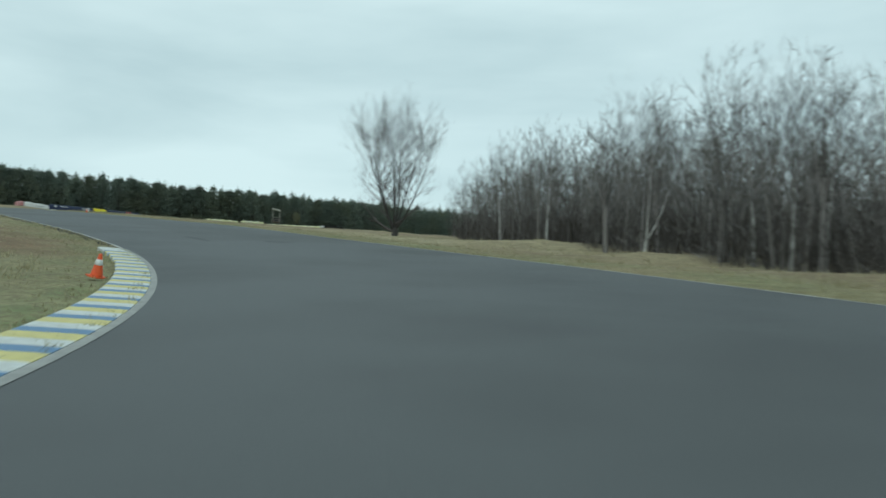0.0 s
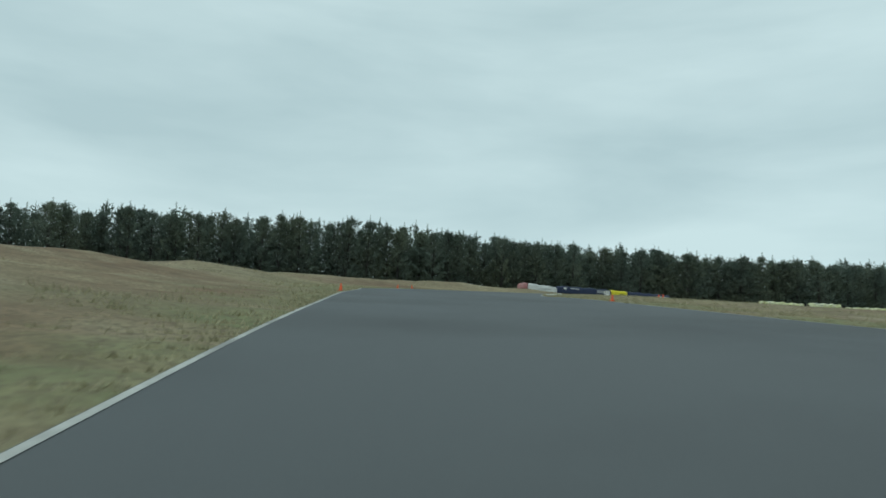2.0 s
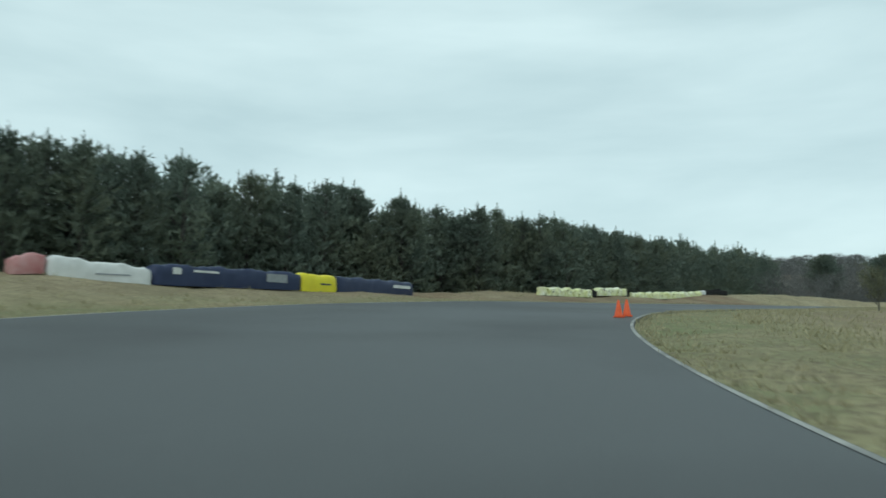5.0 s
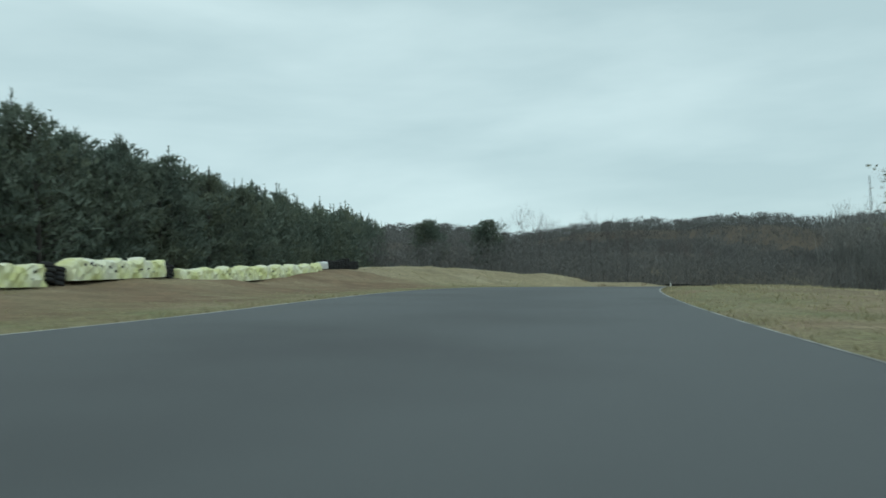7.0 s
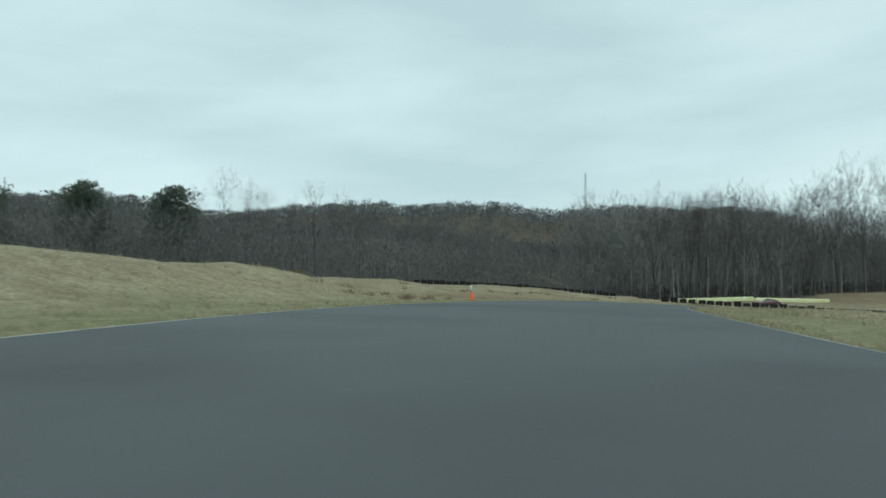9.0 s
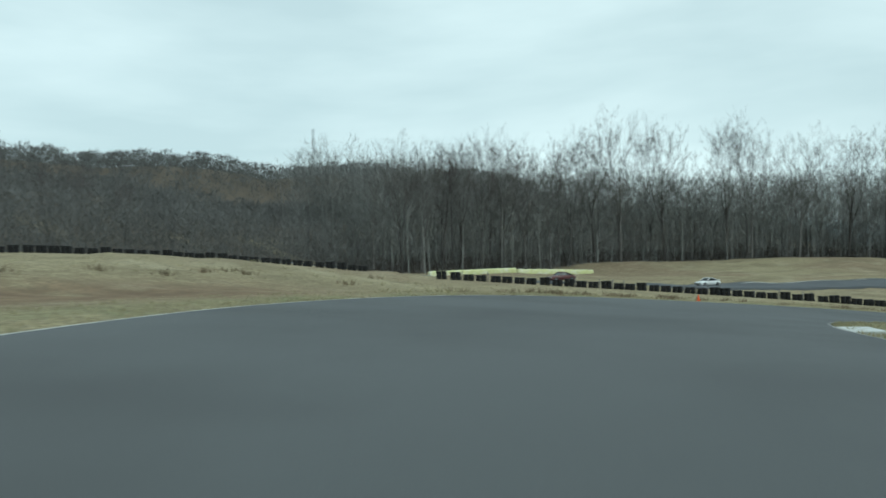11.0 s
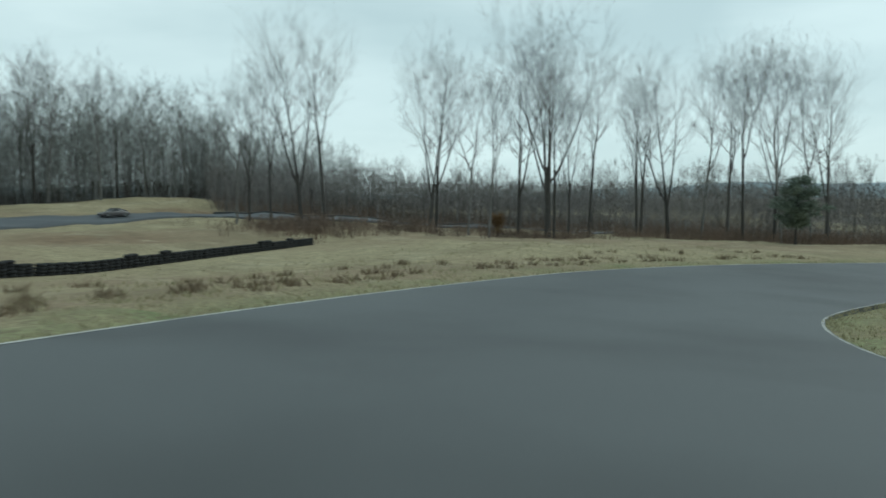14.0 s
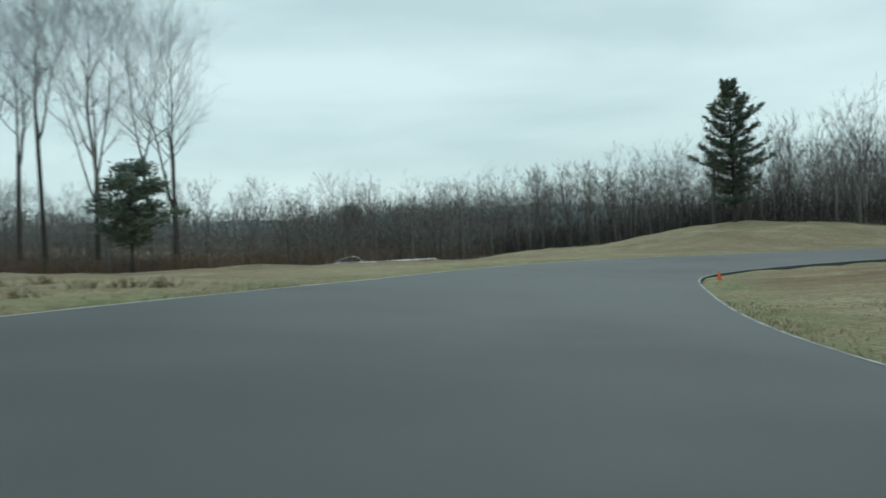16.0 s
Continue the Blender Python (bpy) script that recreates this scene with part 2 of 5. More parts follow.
def ground_material():
    """Dormant turf: straw and brown heath patches, greener along the verges, bare soil here and there."""
    m = bpy.data.materials.new("dormant_turf")
    m.use_nodes = True
    t = m.node_tree
    b = t.nodes["Principled BSDF"]
    b.inputs["Roughness"].default_value = 0.95
    b.inputs["Specular IOR Level"].default_value = 0.1
    geo = t.nodes.new("ShaderNodeNewGeometry")

    def nz(scale, detail, lo, hi, vec=None):
        n = t.nodes.new("ShaderNodeTexNoise")
        n.inputs["Scale"].default_value = scale
        n.inputs["Detail"].default_value = detail
        t.links.new(vec or geo.outputs["Position"], n.inputs["Vector"])
        r = t.nodes.new("ShaderNodeMapRange")
        r.inputs["From Min"].default_value, r.inputs["From Max"].default_value = lo, hi
        t.links.new(n.outputs["Fac"], r.inputs["Value"])
        return r.outputs["Result"]

    def mixc(fac, a, c):
        x = t.nodes.new("ShaderNodeMix")
        x.data_type = "RGBA"
        t.links.new(fac, x.inputs[0])
        for i, v in ((6, a), (7, c)):
            if isinstance(v, tuple):
                x.inputs[i].default_value = (*v, 1)
            else:
                t.links.new(v, x.inputs[i])
        return x.outputs[2]

    straw = mixc(nz(1.3, 6, 0.35, 0.65), (0.43, 0.375, 0.23), (0.29, 0.245, 0.15))
    heath = mixc(nz(0.9, 6, 0.35, 0.65), (0.255, 0.19, 0.125), (0.33, 0.262, 0.17))
    col = mixc(nz(0.035, 4, 0.44, 0.60), straw, heath)
    mott = t.nodes.new("ShaderNodeMath")
    mott.operation = "MULTIPLY"
    mott.inputs[1].default_value = 0.55
    t.links.new(nz(0.13, 5, 0.48, 0.66), mott.inputs[0])
    col = mixc(mott.outputs[0], col, (0.19, 0.16, 0.10))
    pale = t.nodes.new("ShaderNodeMath")
    pale.operation = "MULTIPLY"
    pale.inputs[1].default_value = 0.5
    t.links.new(nz(0.21, 4, 0.54, 0.70), pale.inputs[0])
    col = mixc(pale.outputs[0], col, (0.50, 0.45, 0.31))
    green = mixc(nz(1.1, 5, 0.35, 0.65), (0.165, 0.20, 0.095), (0.27, 0.27, 0.14))
    att = t.nodes.new("ShaderNodeAttribute")
    att.attribute_name = "verge"
    mul = t.nodes.new("ShaderNodeMath")
    mul.operation = "MULTIPLY"
    t.links.new(att.outputs["Fac"], mul.inputs[0])
    t.links.new(nz(0.22, 5, 0.30, 0.62), mul.inputs[1])
    col = mixc(mul.outputs[0], col, green)
    brown = mixc(nz(0.8, 6, 0.35, 0.65), (0.17, 0.114, 0.075), (0.27, 0.187, 0.118))
    att3 = t.nodes.new("ShaderNodeAttribute")
    att3.attribute_name = "heath"
    mul3 = t.nodes.new("ShaderNodeMath")
    mul3.operation = "MULTIPLY"
    t.links.new(att3.outputs["Fac"], mul3.inputs[0])
    t.links.new(nz(0.3, 6, 0.28, 0.52), mul3.inputs[1])
    col = mixc(mul3.outputs[0], col, brown)
    litter = mixc(nz(0.7, 5, 0.35, 0.65), (0.108, 0.094, 0.082), (0.14, 0.122, 0.105))
    att2 = t.nodes.new("ShaderNodeAttribute")
    att2.attribute_name = "woodfloor"
    col = mixc(att2.outputs["Fac"], col, litter)
    fine = mixc(nz(7.0, 4, 0.40, 0.72), col, (0.15, 0.12, 0.08))
    t.links.new(fine, b.inputs["Base Color"])
    n3 = t.nodes.new("ShaderNodeTexNoise")
    n3.inputs["Scale"].default_value = 5
    n3.inputs["Detail"].default_value = 6
    t.links.new(geo.outputs["Position"], n3.inputs["Vector"])
    bp = t.nodes.new("ShaderNodeBump")
    bp.inputs["Strength"].default_value = 0.6
    bp.inputs["Distance"].default_value = 0.12
    t.links.new(n3.outputs["Fac"], bp.inputs["Height"])
    t.links.new(bp.outputs["Normal"], b.inputs["Normal"])
    return m


M_TURF = ground_material()


# ---- small builders ----
def fast_mesh(name, verts, tris, mat):
    """A mesh of triangles from arrays."""
    v, t = np.asarray(verts, np.float32), np.asarray(tris, np.int32)
    me = bpy.data.meshes.new(name)
    me.vertices.add(len(v))
    me.vertices.foreach_set("co", v.ravel())
    me.loops.add(t.size)
    me.loops.foreach_set("vertex_index", t.ravel())
    me.polygons.add(len(t))
    me.polygons.foreach_set("loop_start", np.arange(len(t), dtype=np.int32) * 3)
    me.materials.append(mat)
    me.update(calc_edges=True)
    return me


def mesh_object(name, verts, faces, mat, parent=None, label="", smooth=False):
    me = bpy.data.meshes.new(name)
    me.from_pydata([tuple(v) for v in verts], [], [tuple(f) for f in faces])
    me.materials.append(mat)
    if smooth:
        me.polygons.foreach_set("use_smooth", [True] * len(me.polygons))
    me.update()
    ob = new(name, me)
    if parent:
        ob.parent = parent
    if label:
        tagged(ob, label)
    return ob


def part(name, bm, mat, parent, label="", smooth=False):
    me = bpy.data.meshes.new(name)
    bm.to_mesh(me)
    bm.free()
    me.materials.append(mat)
    if smooth:
        me.polygons.foreach_set("use_smooth", [True] * len(me.polygons))
    ob = new(name, me)
    ob.parent = parent
    if label:
        tagged(ob, label)
    return ob


def box_bm(sx, sy, sz, at=(0, 0, 0), bevel=0.0, bm=None):
    own = bm or bmesh.new()
    r = bmesh.ops.create_cube(own, size=1.0, matrix=Matrix.Translation(at) @ Matrix.Diagonal((sx, sy, sz, 1)))
    if bevel:
        es = list({e for v in r["verts"] for e in v.link_edges})
        bmesh.ops.bevel(own, geom=es, offset=bevel, segments=2, affect="EDGES", profile=0.6)
    return own


def lathe(profile, seg=16):
    """Verts and faces of a profile of (radius, height) turned round z."""
    vs, fs = [], []
    for r, h in profile:
        for k in range(seg):
            a = 2 * math.pi * k / seg
            vs.append((r * math.cos(a), r * math.sin(a), h))
    for i in range(len(profile) - 1):
        for k in range(seg):
            a, c = i * seg + k, i * seg + (k + 1) % seg
            fs.append((a, c, c + seg, a + seg))
    fs.append(tuple(range(seg))[::-1])
    fs.append(tuple(range((len(profile) - 1) * seg, len(profile) * seg)))
    return vs, fs


def root(name, m, label, category, group="", kind=""):
    ob = new(name)
    ob.empty_display_size = 0.3
    ob.matrix_basis = m
    return tagged(ob, label, category, group, kind)


# ---- the circuit: centre line, heights, cross fall and half width at stations 13 m apart ----
ROAD_X = [-2.2, 2.6, 4.4, 3.9, 1.2, -3.8, -10.6, -18.9, -27.4, -36.5, -45.0, -53.4, -60.9, -66.6, -69.1, -68.4, -65.1, -59.7, -53.1, -46.3, -38.7, -30.6, -21.5, -12.1, -1.1, 11.1, 22.3, 35.0, 47.8, 60.0, 72.0, 81.7, 89.3, 94.6, 96.4, 94.9, 90.4, 84.5, 76, 64, 52, 40, 28]
ROAD_Y = [-37.2, -23.2, -10.0, 3.3, 16.3, 30.4, 42.2, 52.8, 62.6, 71.6, 80.7, 91.3, 101.4, 114.1, 126.6, 140.6, 154.1, 166.6, 178.4, 188.4, 199.4, 210.1, 219.8, 227.1, 234.3, 241.2, 246.6, 250.5, 251.4, 249.0, 243.3, 235.0, 224.9, 212.2, 199.2, 186.2, 173.1, 160.5, 153.5, 148, 144.5, 142.5, 141]
ROAD_Z = [-0.84, -0.51, -0.21, 0.17, 0.88, 1.92, 3.09, 4.36, 5.56, 6.66, 7.67, 8.64, 9.53, 10.58, 11.42, 12.21, 12.82, 13.24, 13.51, 13.73, 14.03, 14.25, 14.33, 14.22, 13.95, 13.52, 13.04, 12.43, 11.7, 10.76, 9.64, 8.46, 7.22, 6.15, 5.42, 4.93, 4.5, 4.2, 4.1, 4.0, 4.0, 4.3, 5.0]
ROAD_BANK = [-0.007, -0.007, -0.007, -0.011, -0.028, -0.03, -0.03, -0.035, -0.032, -0.028, -0.023, -0.013, -0.003, 0.008, 0.016, 0.024, 0.034, 0.046, 0.046, 0.042, 0.036, 0.029, 0.026, 0.024, 0.022, 0.022, 0.025, 0.037, 0.038, 0.033, 0.02, 0.017, 0.026, 0.034, 0.043, 0.046, 0.046, 0.04, 0.03, 0.02, 0.02, 0.02, 0.0]
ROAD_HALF = [7.0, 7.0, 7.0, 7.0, 7.1, 7.7, 8.1, 8.0, 7.9, 6.8, 6.3, 6.6, 7.1, 6.9, 7.3, 7.2, 7.0, 6.8, 6.9, 6.6, 6.6, 6.9, 7.1, 7.0, 6.9, 6.8, 7.5, 7.7, 7.4, 7.2, 7.0, 6.6, 6.2, 6.3, 6.7, 6.2, 5.6, 5.2, 5.0, 4.8, 4.8, 4.8, 4.8]


def smooth_line(values, n):
    """A Catmull-Rom line through values, n points to a step."""
    v = np.array(values, float)
    p = np.concatenate([[2 * v[0] - v[1]], v, [2 * v[-1] - v[-2]]])
    out = []
    for i in range(1, len(p) - 2):
        t = np.arange(n) / n
        a, b, c, d = p[i - 1], p[i], p[i + 1], p[i + 2]
        out.append(0.5 * (2 * b + (c - a) * t + (2 * a - 5 * b + 4 * c - d) * t**2 + (3 * b - a - 3 * c + d) * t**3))
    out.append([v[-1]])
    return np.concatenate(out)


STEP = 12
RX, RY, RZ, RB, RH = (smooth_line(v, STEP) for v in (ROAD_X, ROAD_Y, ROAD_Z, ROAD_BANK, ROAD_HALF))
TANX, TANY = np.gradient(RX), np.gradient(RY)
TLEN = np.hypot(TANX, TANY)
NX, NY = TANY / TLEN, -TANX / TLEN      # to the right of the way the camera goes
RS = np.concatenate([[0], np.cumsum(np.hypot(np.diff(RX), np.diff(RY)))]) - 36.0

# Spot heights away from the circuit.
SPOTS_WEST = [(-30, 22, 3.6), (-58, 48, 7.6), (-76, 72, 9.7), (-82, 94, 11.1), (-60, 10, 6), (-110, 60, 11.5), (-118, 108, 13),
              (-108, 132, 14.2), (-97, 146, 14.4), (-88, 122, 12.6), (-92, 162, 14.6), (-84, 155, 14.35), (-76, 170, 14.75), (-78, 200, 15),
              (-61, 197, 15.5), (-50, 213, 15.8), (-37, 231, 16.5), (-32, 240, 16.6), (-25, 250, 17.0), (-15, 258, 16.9), (0, 262, 16.2),
              (31, 290, 14.9), (55, 290, 13.4), (66, 310, 13.4), (85, 300, 11.8), (96, 279, 9.9), (20, 330, 15), (-60, 260, 17),
              (40, 380, 17), (-300, 200, 16)]
SPOTS_EAST = [(-7, 107, 6.7), (-13, 84, 5.95), (-4, 85, 5.75), (4, 85, 5.6), (11, 88, 5.4), (-9, 72, 5.15), (-2, 68, 4.6), (6, 70, 4.6), (14, 73, 4.6), (-37, 104, 8.5), (-29, 104, 7.9), (-17, 93, 6.7), (-18, 110, 7.7), (11, 49, 3.1), (18, 35, 1.8), (30, 100, 7), (5, 140, 9), (-35, 160, 11.6), (-35, 184, 12.7), (-46, 141, 10.75), (-38, 143, 10.45), (-28, 145, 10.2), (-50, 134, 10.7), (-27, 125, 9.0), (-34, 119, 9.2), (-39, 123, 9.6), (12, 232, 13),
              (30, 215, 12.2), (0, 200, 12.5), (50, 225, 10.5), (70, 200, 6.6), (56, 116, 6.4), (63, 122, 5.7), (56, 134, 6.1), (60, 166, 5.6), (75, 127, 3.9), (72, 108, 3.6), (30, 160, 8),
              (82, 127, 3.6), (95, 136, 3.9), (102, 114, 2.2), (95, 113, 2.2), (88, 113, 2.4), (96, 106, 2.2), (110, 112, 2.2), (88, 90, 1.8), (100, 70, 1.3), (90, 60, 1.5), (40, 40, 4), (60, -40, 0), (-40, -60, 0)]
SPOTS_VALLEY = [(116, 242, 7), (120, 270, 8.2), (140, 265, 6.9), (152, 254, 6.4), (171, 231, 6.4), (163, 311, 6.8), (202, 286, 6), (181, 216, 6.4), (191, 198, 6.4),
                (194, 182, 6.4), (192, 170, 6.4), (176, 160, 6.0), (163, 141, 4.6), (181.5, 155, 6.3), (189, 158, 6.7), (169.5, 138.5, 4.6), (159.5, 120.5, 3.2), (226, 176, 8.2), (144, 186, 5.2), (164, 173, 5.9), (140, 153, 4.2), (140, 126, 3.5), (112, 128, 3.6), (102, 137, 4.0), (120, 168, 5.0), (232, 285, 7.9),
                (121, 230, 5.85), (127.5, 216, 4.9), (136, 200, 4.7), (145, 246, 6.2), (156, 236, 5.8), (164, 226, 5.6), (173.5, 211.5, 5.6), (181, 199, 5.6), (184.5, 189, 5.7),
                (179, 236, 6.9), (188, 221, 7.0), (196, 207, 7.0), (202, 191, 7.0), (203, 177, 7.0), (240, 233, 9), (232, 158, 9.5), (113, 184, 5.7), (150, 104, 2.6), (228, 130, 8.0), (220, 100, 5), (262, 108, 4), (300, 150, -6)]
SPOTS_FAR = [(100, 541, 43), (60, 480, 34), (194, 485, 41), (240, 450, 41), (285, 405, 39.5), (320, 371, 37.5), (345, 300, 22), (150, 430, 27), (230, 380, 20),
             (370, 475, 37), (200, 560, 38), (40, 640, 42), (520, 380, 28), (620, 560, 44), (-200, 600, 32), (600, 150, -26), (500, -100, -26),
             (0, -400, -4), (-500, 0, 12), (900, -300, -20), (1200, 300, -10), (-900, 900, 25), (900, 900, 40)]
SPOTS = np.array(SPOTS_WEST + SPOTS_EAST + SPOTS_VALLEY + SPOTS_FAR, float)
CTRL = np.concatenate([SPOTS, np.stack([RX[::STEP], RY[::STEP], RZ[::STEP]], 1)])


def smoothstep(a, b, x):
    t = np.clip((x - a) / (b - a), 0, 1)
    return t * t * (3 - 2 * t)


def to_road(x, y):
    """For arrays of places: the nearest station, the signed offset to the right of the centre line, and the distance past the road's edge."""
    x, y = np.atleast_1d(np.asarray(x, float)), np.atleast_1d(np.asarray(y, float))
    k = np.empty(len(x), int)
    for i in range(0, len(x), 4000):
        k[i:i + 4000] = np.argmin((x[i:i + 4000, None] - RX) ** 2 + (y[i:i + 4000, None] - RY) ** 2, 1)
    d = (x - RX[k]) * NX[k] + (y - RY[k]) * NY[k]
    r = np.hypot(x - RX[k], y - RY[k])
    return k, d, np.maximum(np.abs(d), r) - RH[k]


# The tyre walls stand on even beds.
BEDS = [np.array([(95.6, 279.3, 10.0), (102, 268, 9.09), (108.5, 256.5, 8.22), (116, 242, 7.02), (121, 230, 5.98), (127.5, 216, 5.1), (136, 200, 4.97), (144, 186.5, 4.75)]),
        np.array([(52, 321, 13.65), (58, 318, 13.55), (70, 311, 13.3), (76.5, 305.5, 12.97), (83, 300, 12.35), (87.5, 293.5, 11.7), (92, 287, 10.9)])]


def bed(x, y):
    """Distance from the tyre walls' lines, and the height of their bed there."""
    far, high = np.full(len(x), 1e9), np.zeros(len(x))
    for line in BEDS:
        for p, q in zip(line, line[1:]):
            d = q - p
            t = np.clip(((x - p[0]) * d[0] + (y - p[1]) * d[1]) / (d[0] ** 2 + d[1] ** 2), 0, 1)
            r = np.hypot(x - p[0] - t * d[0], y - p[1] - t * d[1])
            high = np.where(r < far, p[2] + t * d[2], high)
            far = np.minimum(far, r)
    return far, high


def land(x, y):
    """Height of the ground, as arrays."""
    x, y = np.atleast_1d(np.asarray(x, float)), np.atleast_1d(np.asarray(y, float))
    base = np.empty(len(x))
    for i in range(0, len(x), 4000):
        r2 = (x[i:i + 4000, None] - CTRL[:, 0]) ** 2 + (y[i:i + 4000, None] - CTRL[:, 1]) ** 2
        w = 1 / (r2 + 30) ** 1.8
        base[i:i + 4000] = (w * CTRL[:, 2]).sum(1) / w.sum(1)
    k, d, e = to_road(x, y)
    near = RZ[k] - np.clip(d, -RH[k] - 2, RH[k] + 2) * RB[k]
    w = smoothstep(1.0, 15.0, e)
    z = near * (1 - w) + base * w
    bumps = 0.16 * np.sin(x * 0.41 + 1.3 * np.sin(y * 0.23)) * np.sin(y * 0.37 + np.sin(x * 0.29)) + 0.07 * np.sin(x * 1.1 + y * 0.7)
    r, high = bed(x, y)
    on_bed = (1 - smoothstep(2.0, 11.0, r)) * smoothstep(1.0, 10.0, e)
    return (z + bumps * smoothstep(2, 12, e)) * (1 - on_bed) + high * on_bed


def ground_at(x, y):
    return float(land([x], [y])[0])


def road_point(s, off, up=0.0):
    """A place on the road's surface: s metres along it, off metres to the right of its centre line."""
    x, y = np.interp(s, RS, RX), np.interp(s, RS, RY)
    nx, ny = np.interp(s, RS, NX), np.interp(s, RS, NY)
    return (x + nx * off, y + ny * off, np.interp(s, RS, RZ) - off * np.interp(s, RS, RB) + up)


# Woods, as polygons on the plan.
PINES = [(-150, 20), (-130, 58), (-120, 103), (-112, 128), (-98, 148), (-91, 163), (-82, 184), (-70, 205), (-57, 222), (-46, 242), (-38, 262),
         (-22, 300), (0, 335), (15, 365), (32, 392), (0, 412), (-40, 380), (-90, 290), (-120, 220), (-150, 160), (-175, 60)]
WOOD_IN = [(18, 22), (14, 48), (7, 75), (4, 105), (1, 138), (16, 150), (42, 126), (60, 108), (74, 92), (84, 66), (92, 36), (150, 38), (170, 10),
           (120, -20), (36, -10)]
WOOD_NORTH = [(165, 322), (214, 297), (236, 282), (248, 245), (254, 205), (246, 180), (234, 158),
              (222, 128), (212, 104), (296, 92), (340, 200), (330, 300), (250, 360), (180, 380)]
WOOD_NORTHWEST = [(-20, 330), (30, 345), (70, 335), (112, 336), (140, 330), (164, 323), (178, 380), (120, 400), (10, 400)]
WOOD_EAST = [(204, 160), (188, 154), (174, 138), (163, 120), (154, 106), (134, 116), (118, 117), (107, 111), (97, 103), (88, 99), (78, 93), (84, 70), (120, 60), (190, 60), (250, 110), (240, 145)]

HILL = [(-70, 385), (20, 396), (130, 384), (182, 362), (225, 350), (262, 330), (330, 296), (345, 200), (400, 230), (380, 400), (310, 480), (210, 535), (90, 580), (-70, 540)]


def inside(poly, x, y):
    hit = False
    for (x0, y0), (x1, y1) in zip(poly, poly[1:] + poly[:1]):
        if (y0 > y) != (y1 > y) and x < (x1 - x0) * (y - y0) / (y1 - y0) + x0:
            hit = not hit
    return hit


def scatter(poly, gap, rng, jitter=0.45):
    xs, ys = [p[0] for p in poly], [p[1] for p in poly]
    out = []
    y = min(ys)
    while y < max(ys):
        x = min(xs) + rng.random() * gap
        while x < max(xs):
            px, py = x + rng.uniform(-jitter, jitter) * gap, y + rng.uniform(-jitter, jitter) * gap
            if inside(poly, px, py):
                out.append((px, py))
            x += gap
        y += gap
    return out


def edge_distance(poly, x, y):
    best = 1e9
    for (x0, y0), (x1, y1) in zip(poly, poly[1:] + poly[:1]):
        dx, dy = x1 - x0, y1 - y0
        t = max(0, min(1, ((x - x0) * dx + (y - y0) * dy) / (dx * dx + dy * dy)))
        best = min(best, math.hypot(x - x0 - t * dx, y - y0 - t * dy))
    return best


# ---- ground: one sheet to the horizon, fine near the circuit ----
def axis(lo, hi, step):
    mid = np.arange(lo, hi + 0.1, step)
    out, d = [], step
    while sum(out) < 2600:
        d = min(d * 1.22, 11.0) if sum(out) < 330 else d * 1.3
        out.append(d)
    far = np.cumsum(out)
    return np.concatenate([lo - far[::-1], mid, hi + far])


# Patches of dark dead heath: centre and extent.
HEATH = [(38, 267, 17, 6), (-36, 226, 10, 9), (-16, 31, 7, 6), (-23, 40, 8, 7), (-33, 53, 9, 7), (-47, 68, 8, 8), (-64, 72, 12, 9), (-74, 186, 5, 12), (-57, 192, 5, 8), (-50, 203, 5, 8), (-43, 214, 6, 8), (-63, 178, 5, 9), (75, 167, 9, 8), (207, 166, 9, 8), (160, 177, 9, 6), (155, 204, 6, 8), (-82, 117, 5, 9)]


def build_ground():
    ax, ay = axis(-132, 250, 2.0), axis(-46, 330, 2.0)
    gx, gy = np.meshgrid(ax, ay)
    x, y = gx.ravel(), gy.ravel()
    z = land(x, y)
    k, d, e = to_road(x, y)
    z = np.where(e < 0.4, z - 0.22, z)
    nx, ny = len(ax), len(ay)
    i = np.arange(nx * ny).reshape(ny, nx)
    faces = np.stack([i[:-1, :-1], i[:-1, 1:], i[1:, 1:], i[1:, :-1]], -1).reshape(-1, 4)
    ob = mesh_object("ground", np.stack([x, y, z], 1).tolist(), faces.tolist(), M_TURF, smooth=True)
    verge = ob.data.attributes.new("verge", "FLOAT", "POINT")
    verge.data.foreach_set("value", np.clip(1.0 - smoothstep(0.8, 3.2 + 6.0 * (1 - smoothstep(-20, 45, x)), e), 0, 1).astype(np.float32))
    patch = np.zeros(len(x))
    for px, py, rx, ry in HEATH:
        patch = np.maximum(patch, np.exp(-(((x - px) / rx) ** 2 + ((y - py) / ry) ** 2) ** 2))
    heath = ob.data.attributes.new("heath", "FLOAT", "POINT")
    heath.data.foreach_set("value", (patch * smoothstep(0.8, 3.0, e)).astype(np.float32))
    floor = np.zeros(len(x))
    for poly in (PINES, WOOD_IN, WOOD_NORTH, WOOD_NORTHWEST, WOOD_EAST, HILL):
        lo, hi = np.min(poly, 0) - 4, np.max(poly, 0) + 4
        for j in np.nonzero((x > lo[0]) & (x < hi[0]) & (y > lo[1]) & (y < hi[1]))[0]:
            if inside(poly, x[j], y[j]):
                floor[j] = min(1.0, edge_distance(poly, x[j], y[j]) / 2.0)
    floor = np.maximum(floor, ((x < -180) | (x > 345) | (y > 400) | (y < -60)).astype(float))
    wf = ob.data.attributes.new("woodfloor", "FLOAT", "POINT")
    wf.data.foreach_set("value", floor.astype(np.float32))
    return tagged(ob, "rolling dormant turf, straw and brown with greener verges", "ground", kind="structure")


build_ground()


